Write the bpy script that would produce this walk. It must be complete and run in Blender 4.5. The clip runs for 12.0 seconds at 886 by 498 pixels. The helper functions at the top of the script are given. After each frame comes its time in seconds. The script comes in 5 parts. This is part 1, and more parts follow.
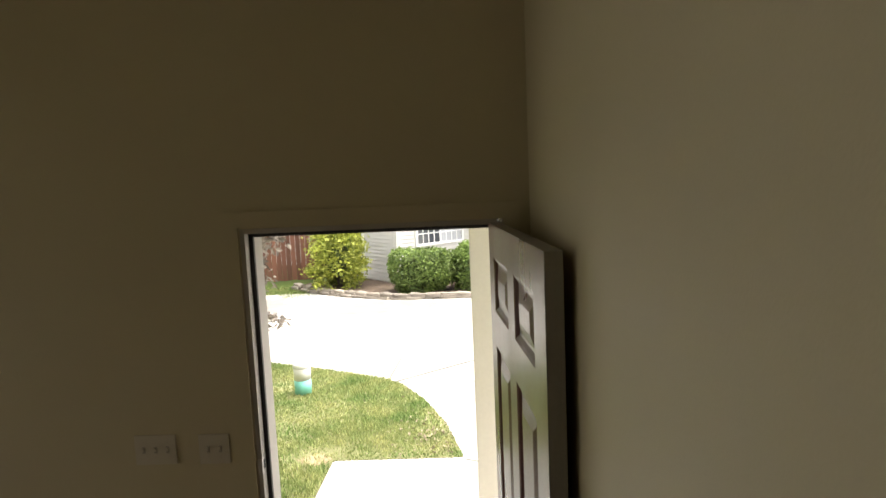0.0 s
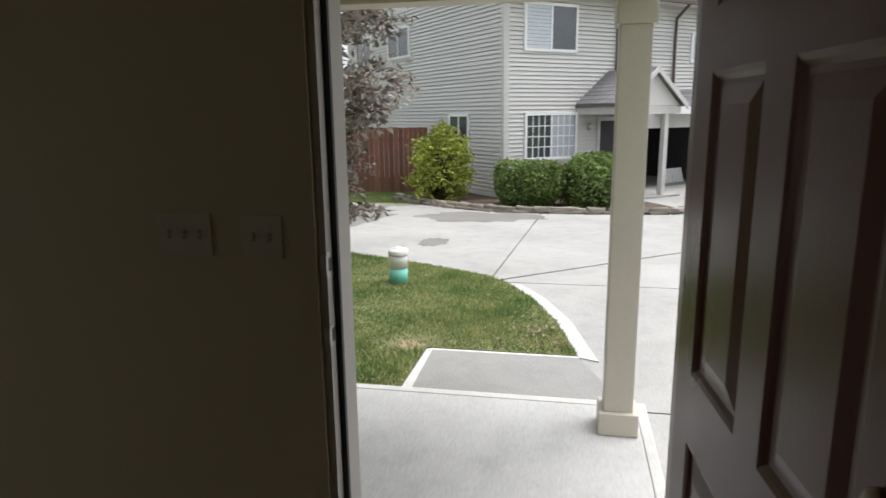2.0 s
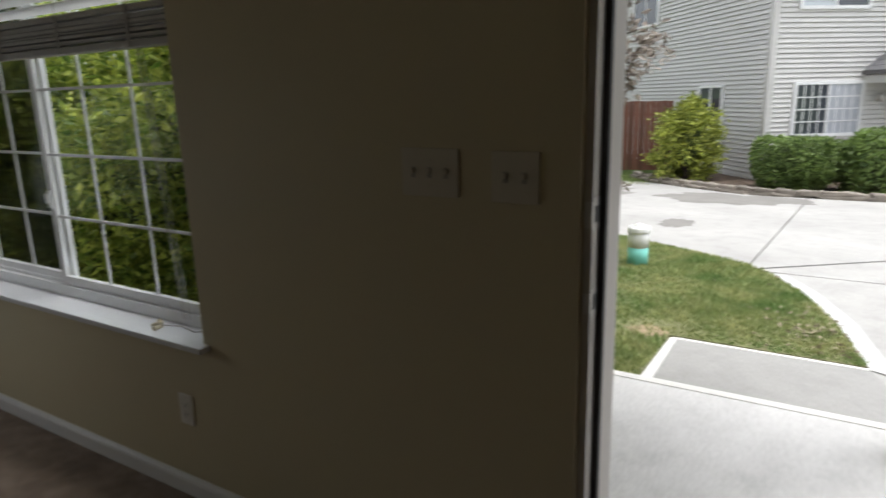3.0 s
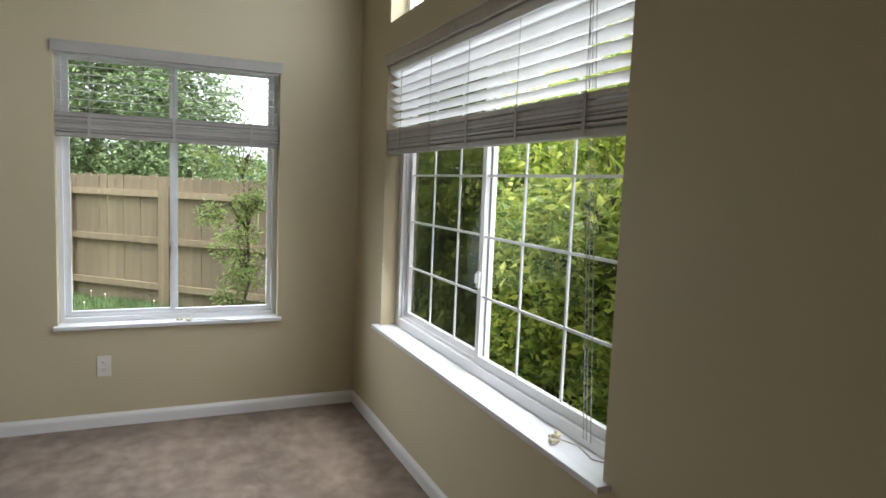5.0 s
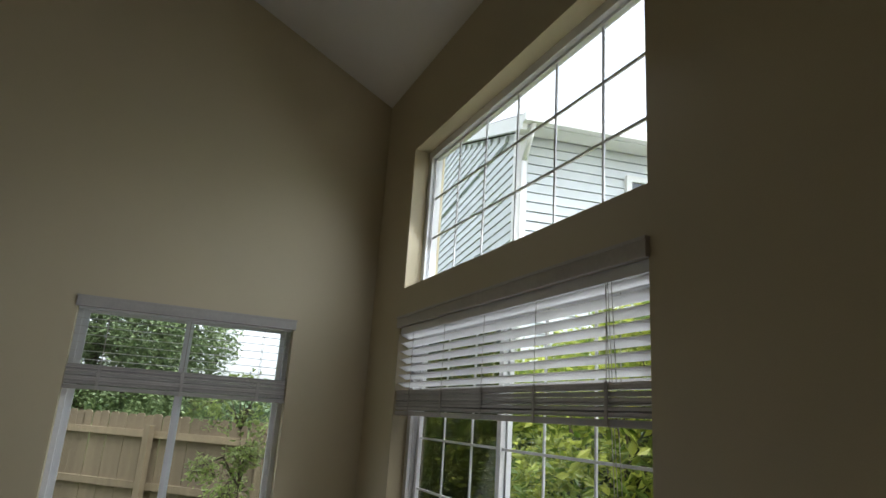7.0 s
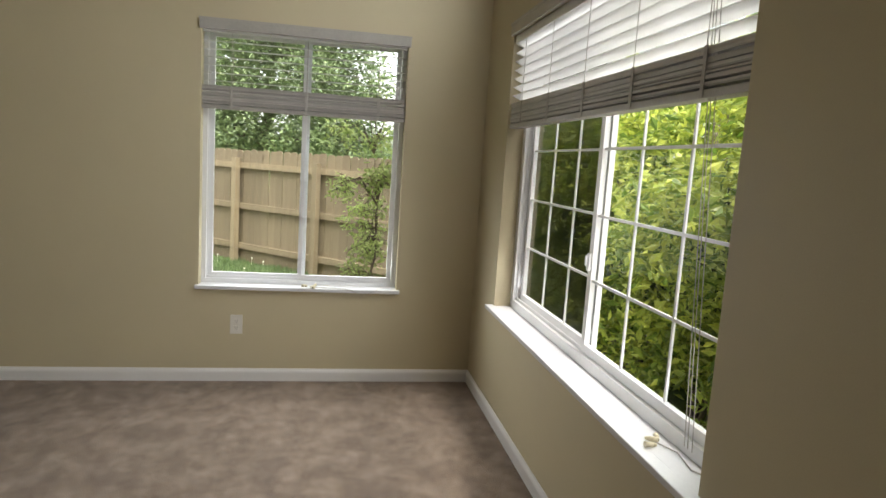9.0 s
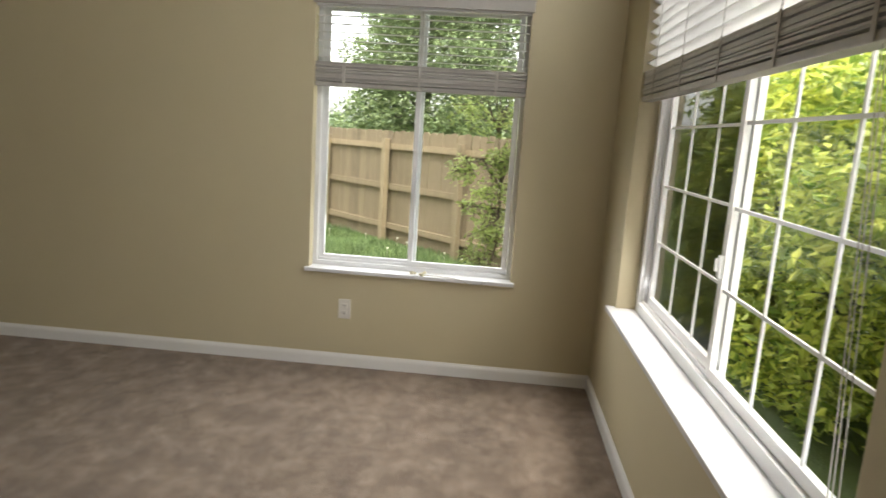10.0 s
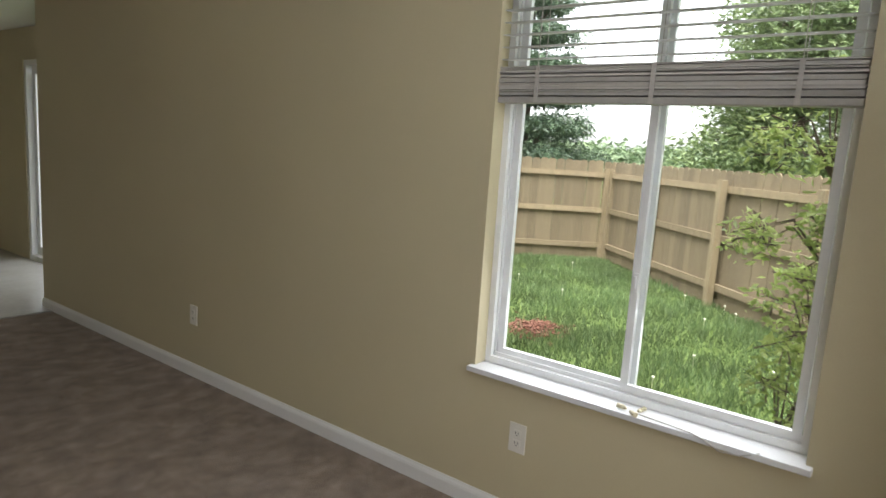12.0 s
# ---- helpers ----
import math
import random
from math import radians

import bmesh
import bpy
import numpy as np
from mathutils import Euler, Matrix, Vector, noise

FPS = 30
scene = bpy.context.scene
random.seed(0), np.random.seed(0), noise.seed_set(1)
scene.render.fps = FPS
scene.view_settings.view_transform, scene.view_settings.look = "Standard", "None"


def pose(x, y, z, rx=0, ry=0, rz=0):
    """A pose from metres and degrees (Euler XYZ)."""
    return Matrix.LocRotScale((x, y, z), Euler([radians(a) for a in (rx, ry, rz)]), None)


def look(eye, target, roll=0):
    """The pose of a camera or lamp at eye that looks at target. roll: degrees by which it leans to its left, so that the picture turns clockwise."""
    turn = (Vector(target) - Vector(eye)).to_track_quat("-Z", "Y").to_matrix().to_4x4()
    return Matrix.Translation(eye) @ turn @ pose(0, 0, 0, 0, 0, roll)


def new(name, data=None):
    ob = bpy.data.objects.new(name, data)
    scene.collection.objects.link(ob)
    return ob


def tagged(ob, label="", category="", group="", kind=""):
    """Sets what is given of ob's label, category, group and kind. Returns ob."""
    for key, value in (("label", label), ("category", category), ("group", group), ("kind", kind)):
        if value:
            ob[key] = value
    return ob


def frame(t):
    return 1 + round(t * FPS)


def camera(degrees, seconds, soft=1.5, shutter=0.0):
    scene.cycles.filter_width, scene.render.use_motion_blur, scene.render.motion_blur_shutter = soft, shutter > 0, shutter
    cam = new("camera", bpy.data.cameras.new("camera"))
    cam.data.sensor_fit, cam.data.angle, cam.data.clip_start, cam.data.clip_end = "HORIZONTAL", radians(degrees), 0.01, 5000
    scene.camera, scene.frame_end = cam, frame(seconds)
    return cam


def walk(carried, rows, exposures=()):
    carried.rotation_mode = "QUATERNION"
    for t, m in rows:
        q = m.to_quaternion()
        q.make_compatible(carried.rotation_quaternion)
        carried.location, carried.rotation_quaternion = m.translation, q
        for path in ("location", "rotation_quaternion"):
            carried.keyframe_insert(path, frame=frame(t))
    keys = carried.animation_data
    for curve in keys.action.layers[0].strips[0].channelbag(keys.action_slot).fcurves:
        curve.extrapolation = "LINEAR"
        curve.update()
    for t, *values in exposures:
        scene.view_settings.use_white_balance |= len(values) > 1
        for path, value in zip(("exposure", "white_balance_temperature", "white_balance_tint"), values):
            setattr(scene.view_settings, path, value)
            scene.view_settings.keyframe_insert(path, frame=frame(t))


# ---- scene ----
cam = camera(69.5, 12.0, soft=1.5, shutter=0.2)
PATH = [
    (0, (0.156, 0.053, 2.221), (0.093, 2.039, 1.994), -2.5),
    (0.5, (0.093, 0.208, 1.99), (0.064, 2.185, 1.686), -1.7),
    (1, (0.065, 0.377, 1.818), (-0.019, 2.332, 1.403), 0.8),
    (1.5, (0.013, 0.598, 1.674), (-0.131, 2.542, 1.224), 1.2),
    (2, (-0.024, 0.808, 1.547), (-0.401, 2.727, 1.131), -0.7),
    (2.5, (-0.071, 1.027, 1.449), (-0.761, 2.859, 1.039), 0.8),
    (3, (-0.213, 1.056, 1.411), (-1.234, 2.712, 0.947), -1.5),
    (3.5, (-0.30, 1.515, 1.341), (-1.94, 2.622, 1.06), -1.2),
    (5.3, (-0.59, 1.141, 1.466), (-2.43, 1.909, 1.312), 3.0),
    (5.5, (-0.584, 1.108, 1.49), (-2.434, 1.866, 1.434), 4.6),
    (6, (-0.588, 1.104, 1.544), (-2.46, 1.785, 1.724), 6.7),
    (6.5, (-0.592, 1.116, 1.574), (-2.419, 1.824, 1.976), 4.6),
    (7, (-0.58, 1.104, 1.576), (-2.352, 1.873, 2.094), 3.9),
    (7.5, (-0.587, 1.105, 1.526), (-2.419, 1.86, 1.794), 3.1),
    (7.7, (-0.584, 1.111, 1.513), (-2.458, 1.802, 1.608), 2.1),
    (9.3, (-0.68, 1.514, 1.369), (-2.633, 1.822, 1.066), 4.3),
    (9.5, (-0.751, 1.555, 1.367), (-2.713, 1.792, 1.058), 4.7),
    (10, (-0.962, 1.732, 1.387), (-2.925, 1.584, 1.035), 3.7),
    (10.5, (-1.171, 1.809, 1.404), (-3.035, 1.192, 1.023), 3.7),
    (11, (-1.536, 1.886, 1.375), (-3.342, 1.083, 1.062), 3.5),
    (11.5, (-2.025, 2.016, 1.408), (-3.749, 1.052, 1.094), 2.6),
    (12, (-2.459, 2.02, 1.425), (-4.047, 0.844, 1.117), 3.8),
]
EXPOSURES = [(0.0, 2.22, 6950, 10), (0.5, 1.62, 6700, 10), (1.0, 1.1, 6450, 10), (1.5, 0.75, 6250, 10), (2.5, 0.9, 6200, 10), (3.0, 1.05, 6200, 10), (3.5, 2.35, 6200, 10), (5.5, 2.6, 6050, 10),
             (6.0, 2.33, 6050, 10), (6.5, 2.0, 6050, 10), (7.0, 1.65, 6050, 10), (7.5, 1.78, 6400, 10), (9.5, 2.72, 6750, 10), (10.5, 2.68, 6950, 10), (12.0, 2.5, 6500, 10)]
walk(cam, [(t, look(eye, target, roll)) for t, eye, target, roll in PATH], EXPOSURES)

# ---------------------------------------------------------------- light
world = bpy.data.worlds.new("world")
scene.world = world
world.use_nodes = True
wn = world.node_tree.nodes
sky = wn.new("ShaderNodeTexSky")
sky.sky_type = "NISHITA"
sky.sun_disc = False
sky.sun_elevation = radians(73)
sky.sun_rotation = radians(73)
sky.dust_density = 3.0
sky.ozone_density = 0.6
hsv = wn.new("ShaderNodeHueSaturation")
hsv.inputs["Saturation"].default_value = 0.14
world.node_tree.links.new(sky.outputs[0], hsv.inputs["Color"])
world.node_tree.links.new(hsv.outputs[0], wn["Background"].inputs["Color"])
wn["Background"].inputs["Strength"].default_value = 0.15

sun_data = bpy.data.lights.new("sun", "SUN")
sun_data.energy, sun_data.angle, sun_data.color = 1.5, radians(40), (1.0, 0.96, 0.90)
sun = new("sun", sun_data)
sun.matrix_world = look((5.0, 1.5, 17.0), (0.0, 0.0, 0.0))


def window_lamp(name, centre, facing, w, h, power, spread=136):
    """Daylight that comes in by one window opening."""
    d = bpy.data.lights.new(name, "AREA")
    d.shape, d.size, d.size_y, d.energy, d.color = "RECTANGLE", w, h, power, (0.94, 0.97, 1.0)
    d.spread = radians(spread)
    ob = new(name, d)
    ob.matrix_world = look(centre, Vector(centre) + Vector(facing))
    return ob


window_lamp("window_light", (-2.98, 2.340, 1.15), (0, -1, -0.35), 1.95, 0.84, 2.25)
window_lamp("window_light", (-2.98, 2.432, 1.84), (0, -1, -0.2), 1.95, 0.42, 1.3)
window_lamp("window_light", (-2.98, 2.345, 2.72), (0, -1, -0.6), 1.95, 0.80, 2.7, 172)
window_lamp("window_light", (-4.515, 1.27, 1.11), (1, 0, -0.55), 1.1, 0.96, 1.35)
window_lamp("window_light", (-5.35, -4.8, 1.0), (1, 0, -0.15), 1.6, 1.9, 1.2)

# ---------------------------------------------------------------- materials


def nodes_of(name, rough=0.6, metal=0.0, spec=0.5):
    m = bpy.data.materials.new(name)
    m.use_nodes = True
    nt = m.node_tree
    b = nt.nodes["Principled BSDF"]
    b.inputs["Roughness"].default_value, b.inputs["Metallic"].default_value = rough, metal
    b.inputs["Specular IOR Level"].default_value = spec
    return m, nt, b


def tex(nt, kind="Noise", scale=5.0, detail=4.0, stretch=(1, 1, 1), coords="Object"):
    tc, mp = nt.nodes.new("ShaderNodeTexCoord"), nt.nodes.new("ShaderNodeMapping")
    mp.inputs["Scale"].default_value = stretch
    nt.links.new(tc.outputs[coords], mp.inputs["Vector"])
    t = nt.nodes.new("ShaderNodeTex" + kind)
    t.inputs["Scale"].default_value = scale
    if kind == "Noise":
        t.inputs["Detail"].default_value = detail
    nt.links.new(mp.outputs[0], t.inputs["Vector"])
    return t


def ramp(nt, source, stops):
    r = nt.nodes.new("ShaderNodeValToRGB")
    e = r.color_ramp.elements
    e[0].position, e[0].color = stops[0][0], (*stops[0][1], 1)
    e[1].position, e[1].color = stops[-1][0], (*stops[-1][1], 1)
    for p, c in stops[1:-1]:
        e.new(p).color = (*c, 1)
    nt.links.new(source, r.inputs["Fac"])
    return r


def mix(nt, fac, a, b, mode="MIX"):
    m = nt.nodes.new("ShaderNodeMix")
    m.data_type, m.blend_type = "RGBA", mode
    for sock, v in ((m.inputs["Factor"], fac), (m.inputs["A"], a), (m.inputs["B"], b)):
        if isinstance(v, (int, float)):
            sock.default_value = v
        elif isinstance(v, tuple):
            sock.default_value = (*v, 1)
        else:
            nt.links.new(v, sock)
    return m.outputs["Result"]


def bump(nt, b, source, strength=0.2, distance=0.01):
    n = nt.nodes.new("ShaderNodeBump")
    n.inputs["Strength"].default_value, n.inputs["Distance"].default_value = strength, distance
    nt.links.new(source, n.inputs["Height"])
    nt.links.new(n.outputs[0], b.inputs["Normal"])


def plain(name, colour, rough=0.5, vary=0.12, scale=6.0, grain=60.0, bumpy=0.08, metal=0.0, spec=0.5, per_object=0.0, stretch=(1, 1, 1)):
    """A surface of one colour with soft blotches, fine grain and a slight relief."""
    m, nt, b = nodes_of(name, rough, metal, spec)
    lo, hi = tuple(c * (1 - vary) for c in colour), tuple(min(1, c * (1 + vary)) for c in colour)
    big = tex(nt, "Noise", scale, 5, stretch)
    out = ramp(nt, big.outputs["Fac"], [(0.3, lo), (0.7, hi)]).outputs["Color"]
    fine = tex(nt, "Noise", grain, 3, stretch)
    out = mix(nt, 0.35, out, ramp(nt, fine.outputs["Fac"], [(0.35, lo), (0.65, hi)]).outputs["Color"])
    if per_object:
        info = nt.nodes.new("ShaderNodeObjectInfo")
        shade = ramp(nt, info.outputs["Random"], [(0.0, (1 - per_object,) * 3), (1.0, (1 + per_object * 0.4,) * 3)])
        out = mix(nt, 1.0, out, shade.outputs["Color"], "MULTIPLY")
    nt.links.new(out, b.inputs["Base Color"])
    rr = nt.nodes.new("ShaderNodeMapRange")
    rr.inputs["To Min"].default_value, rr.inputs["To Max"].default_value = max(0.02, rough - 0.08), min(1, rough + 0.08)
    nt.links.new(big.outputs["Fac"], rr.inputs["Value"])
    nt.links.new(rr.outputs[0], b.inputs["Roughness"])
    if bumpy:
        bump(nt, b, fine.outputs["Fac"], bumpy, 0.004)
    return m


M_WALL = plain("wall_paint", (0.555, 0.485, 0.325), 0.62, 0.045, 1.4, 260.0, 0.10)
M_CEIL = plain("ceiling_paint", (0.76, 0.74, 0.70), 0.8, 0.03, 2.0, 120.0, 0.25)
M_TRIM = plain("trim_paint", (0.80, 0.79, 0.78), 0.38, 0.03, 3.0, 90.0, 0.05)
M_SILL = plain("sill_paint", (0.70, 0.70, 0.715), 0.32, 0.04, 5.0, 70.0, 0.05)
M_VINYL = plain("window_vinyl", (0.80, 0.80, 0.81), 0.33, 0.03, 6.0, 80.0, 0.03)
M_CASING = plain("door_frame_paint", (0.46, 0.425, 0.385), 0.45, 0.05, 6.0, 80.0, 0.05)
M_LEAFEDGE = plain("door_leaf_edge", (0.27, 0.245, 0.215), 0.5, 0.08, 8.0, 80.0, 0.05)
M_SEAL = plain("weather_seal", (0.018, 0.016, 0.016), 0.55, 0.1, 30.0, 200.0, 0.1)
M_PLASTIC = plain("white_plastic", (0.74, 0.71, 0.66), 0.4, 0.03, 20.0, 200.0, 0.02)
M_ALMOND = plain("switch_plate_plastic", (0.56, 0.51, 0.42), 0.42, 0.03, 20.0, 200.0, 0.02)
M_SLOT = plain("switch_slot", (0.36, 0.33, 0.28), 0.5, 0.05, 30, 100, 0.0)
# Window vinyl greyed so the high window's bars look backlit.
M_VINYL_SHADED = plain("shaded_vinyl", (0.66, 0.66, 0.67), 0.38, 0.03, 6.0, 80.0, 0.03)
M_DARK = plain("dark_slot", (0.02, 0.02, 0.02), 0.6, 0.1, 30, 100, 0.0)


def slat_paint():
    """Thin white slats that let some daylight glow through."""
    m, nt, b = nodes_of("blind_slat", 0.45)
    info = nt.nodes.new("ShaderNodeObjectInfo")
    g = tex(nt, "Noise", 9.0, 4, (0.4, 0.4, 6))
    c = mix(nt, 1.0, ramp(nt, g.outputs["Fac"], [(0.3, (0.72, 0.71, 0.69)), (0.7, (0.80, 0.79, 0.78))]).outputs["Color"],
            ramp(nt, info.outputs["Random"], [(0.0, (0.92,) * 3), (1.0, (1.03,) * 3)]).outputs["Color"], "MULTIPLY")
    nt.links.new(c, b.inputs["Base Color"])
    tr, mx = nt.nodes.new("ShaderNodeBsdfTranslucent"), nt.nodes.new("ShaderNodeMixShader")
    nt.links.new(c, tr.inputs["Color"])
    mx.inputs["Fac"].default_value = 0.62
    nt.links.new(b.outputs[0], mx.inputs[1])
    nt.links.new(tr.outputs[0], mx.inputs[2])
    nt.links.new(mx.outputs[0], nt.nodes["Material Output"].inputs["Surface"])
    return m


M_SLAT = slat_paint()
# White blind parts coloured greyer: their backlit shade is in the base colour.
M_BLIND_SHADED = plain("shaded_blind", (0.54, 0.51, 0.475), 0.5, 0.1, 8.0, 60.0, 0.05, per_object=0.34)
M_TAPE = plain("ladder_cord", (0.46, 0.43, 0.40), 0.8, 0.1, 30, 200, 0.1)
M_BRONZE = plain("dark_bronze", (0.13, 0.085, 0.06), 0.32, 0.2, 30, 150, 0.03, metal=1.0)
M_BRASS = plain("brass", (0.70, 0.52, 0.24), 0.28, 0.1, 30, 150, 0.03, metal=1.0)
M_TASSEL = plain("tassel_brass", (0.64, 0.57, 0.40), 0.35, 0.1, 30, 150, 0.03)
M_STEEL = plain("brushed_steel", (0.55, 0.53, 0.5), 0.35, 0.1, 30, 150, 0.03, metal=1.0)
M_PORCH = plain("porch_column_paint", (0.57, 0.525, 0.445), 0.5, 0.05, 3.0, 60.0, 0.08)
M_ROOF = plain("roof_shingle", (0.15, 0.14, 0.145), 0.9, 0.25, 3.0, 40.0, 0.5)
M_STONE = plain("edging_stone", (0.30, 0.262, 0.22), 0.85, 0.25, 6.0, 40.0, 0.5, per_object=0.3)
M_MULCH = plain("mulch", (0.10, 0.07, 0.05), 0.95, 0.5, 14.0, 60.0, 1.0)
M_REDMULCH = plain("red_mulch", (0.15, 0.062, 0.042), 0.95, 0.5, 20.0, 80.0, 1.0)
M_FENCE = plain("weathered_fence", (0.188, 0.146, 0.092), 0.8, 0.22, 3.0, 40.0, 0.4, per_object=0.25, stretch=(4, 4, 0.5))
# Fence wood lightened for rails and posts, as if they caught the light.
M_POST_LIT = plain("lit_fence_post", (0.235, 0.183, 0.114), 0.8, 0.2, 3.0, 40.0, 0.4, per_object=0.2, stretch=(4, 4, 0.5))
M_REDFENCE = plain("stained_fence", (0.20, 0.085, 0.055), 0.75, 0.25, 3.0, 40.0, 0.4, per_object=0.35, stretch=(4, 4, 0.5))
M_SIDING = plain("siding_vinyl", (0.64, 0.625, 0.60), 0.5, 0.04, 2.0, 50.0, 0.06, per_object=0.06)
M_SIDING_B = plain("blue_siding", (0.70, 0.735, 0.77), 0.5, 0.04, 2.0, 50.0, 0.06, per_object=0.06)
M_WHITE = plain("white_trim", (0.86, 0.86, 0.86), 0.4, 0.04, 5.0, 60.0, 0.04)
M_GREYTRIM = plain("grey_trim", (0.60, 0.585, 0.56), 0.5, 0.05, 5.0, 60.0, 0.04)
M_GUTTER = plain("brown_gutter", (0.10, 0.075, 0.065), 0.4, 0.1, 5.0, 60.0, 0.04)
# Near-black colour that stands for the shade inside the house.
M_INTERIOR_SHADE = plain("interior_shade", (0.045, 0.045, 0.05), 0.8, 0.2, 2.0, 20.0, 0.0)
M_CURTAIN = plain("curtain", (0.42, 0.44, 0.48), 0.9, 0.1, 4.0, 60.0, 0.1)
M_FLASH = plain("doormat_box", (0.55, 0.55, 0.54), 0.6, 0.15, 10.0, 60.0, 0.1)
M_SHADE = plain("window_shade", (0.60, 0.64, 0.68), 0.8, 0.05, 4.0, 60.0, 0.05)
M_SHINGLE = plain("shingle_course", (0.21, 0.205, 0.21), 0.9, 0.3, 5.0, 40.0, 0.5, per_object=0.2)
M_CARPAINT = plain("car_paint", (0.02, 0.02, 0.024), 0.18, 0.1, 4.0, 60.0, 0.0)
M_TYRE = plain("tyre_rubber", (0.02, 0.02, 0.02), 0.85, 0.2, 20.0, 90.0, 0.2)
M_PVC = plain("white_pvc", (0.78, 0.77, 0.74), 0.45, 0.06, 8.0, 80.0, 0.04)
M_TEAL = plain("teal_pvc", (0.22, 0.60, 0.52), 0.5, 0.1, 8.0, 80.0, 0.04)
M_BARK = plain("bark", (0.10, 0.075, 0.06), 0.9, 0.3, 8.0, 40.0, 0.8, stretch=(3, 3, 0.6))
M_LITTER = plain("dry_leaf", (0.30, 0.25, 0.17), 0.8, 0.25, 20.0, 80.0, 0.1)
M_FLOWER = plain("white_flower", (0.75, 0.74, 0.62), 0.7, 0.1, 10, 50, 0)


def leafy(name, dark, light, rough=0.45, translucent=0.35, patches=((0.65, 0.65, 0.65), (1.15, 1.15, 1.15)), patch_scale=1.6):
    m, nt, b = nodes_of(name, rough)
    geo = nt.nodes.new("ShaderNodeNewGeometry")
    r = ramp(nt, geo.outputs["Random Per Island"], [(0.0, dark), (1.0, light)])
    patch = tex(nt, "Noise", patch_scale, 4)
    shade = ramp(nt, patch.outputs["Fac"], [(0.35, patches[0]), (0.65, patches[1])])
    col = mix(nt, 1.0, r.outputs["Color"], shade.outputs["Color"], "MULTIPLY")
    nt.links.new(col, b.inputs["Base Color"])
    tr = nt.nodes.new("ShaderNodeBsdfTranslucent")
    nt.links.new(col, tr.inputs["Color"])
    mx = nt.nodes.new("ShaderNodeMixShader")
    mx.inputs["Fac"].default_value = translucent
    nt.links.new(b.outputs[0], mx.inputs[1])
    nt.links.new(tr.outputs[0], mx.inputs[2])
    nt.links.new(mx.outputs[0], nt.nodes["Material Output"].inputs["Surface"])
    return m


M_LAWN_BLADE = leafy("lawn_blade", (0.14, 0.21, 0.06), (0.42, 0.50, 0.21), patches=((0.62, 0.74, 0.60), (1.35, 1.12, 1.25)), patch_scale=3.2)
M_YARD_BLADE = leafy("yard_blade", (0.075, 0.125, 0.05), (0.19, 0.26, 0.11))
M_GOLD_LEAF = leafy("golden_leaf", (0.13, 0.22, 0.035), (0.68, 0.72, 0.16), 0.42, 0.55, ((0.55, 0.62, 0.6), (1.2, 1.15, 1.1)), 2.4)
M_HEDGE_LEAF = leafy("hedge_leaf", (0.06, 0.11, 0.022), (0.29, 0.40, 0.11))
M_YELLOW_LEAF = leafy("yellow_bush_leaf", (0.16, 0.21, 0.03), (0.58, 0.62, 0.12))
M_PURPLE_LEAF = leafy("purple_leaf", (0.085, 0.068, 0.052), (0.50, 0.43, 0.37))
M_TREE_LEAF = leafy("tree_leaf", (0.11, 0.16, 0.07), (0.28, 0.35, 0.16))
M_CONIFER = leafy("conifer_needle", (0.045, 0.08, 0.05), (0.12, 0.17, 0.10), 0.5, 0.15)
M_SAPLING = leafy("sapling_leaf", (0.24, 0.33, 0.09), (0.60, 0.68, 0.28), 0.4, 0.45)
M_FAR_LEAF = leafy("far_leaf", (0.10, 0.15, 0.08), (0.18, 0.24, 0.12), 0.6, 0.2)


def carpet():
    m, nt, b = nodes_of("carpet", 0.95, 0, 0.1)
    tread = tex(nt, "Noise", 6.5, 8, (1, 1.2, 1))
    tuft = tex(nt, "Noise", 190, 2)
    mid = tex(nt, "Noise", 16, 6)
    c1 = ramp(nt, tread.outputs["Fac"], [(0.37, (0.205, 0.144, 0.102)), (0.5, (0.268, 0.191, 0.136)), (0.63, (0.338, 0.248, 0.182))])
    c2 = ramp(nt, mid.outputs["Fac"], [(0.32, (0.80,) * 3), (0.68, (1.15,) * 3)])
    c3 = ramp(nt, tuft.outputs["Fac"], [(0.3, (0.72,) * 3), (0.7, (1.2,) * 3)])
    c = mix(nt, 1.0, mix(nt, 1.0, c1.outputs["Color"], c2.outputs["Color"], "MULTIPLY"), c3.outputs["Color"], "MULTIPLY")
    nt.links.new(c, b.inputs["Base Color"])
    b.inputs["Sheen Weight"].default_value = 0.3
    bump(nt, b, tuft.outputs["Fac"], 0.9, 0.012)
    return m


def concrete(name, base, rough=0.85, broom=0.25):
    m, nt, b = nodes_of(name, rough, 0, 0.3)
    big, mid, fine = tex(nt, "Noise", 0.7, 6), tex(nt, "Noise", 5.0, 6), tex(nt, "Noise", 130, 3, (1, 0.15, 1))
    c1 = ramp(nt, big.outputs["Fac"], [(0.3, tuple(v * 0.86 for v in base)), (0.7, tuple(v * 1.08 for v in base))])
    c2 = ramp(nt, mid.outputs["Fac"], [(0.28, (0.9,) * 3), (0.5, (1.0,) * 3), (0.75, (1.03,) * 3)])
    c3 = ramp(nt, fine.outputs["Fac"], [(0.3, (0.9,) * 3), (0.7, (1.06,) * 3)])
    c = mix(nt, 1.0, mix(nt, 1.0, c1.outputs["Color"], c2.outputs["Color"], "MULTIPLY"), c3.outputs["Color"], "MULTIPLY")
    nt.links.new(c, b.inputs["Base Color"])
    bump(nt, b, fine.outputs["Fac"], broom, 0.004)
    return m


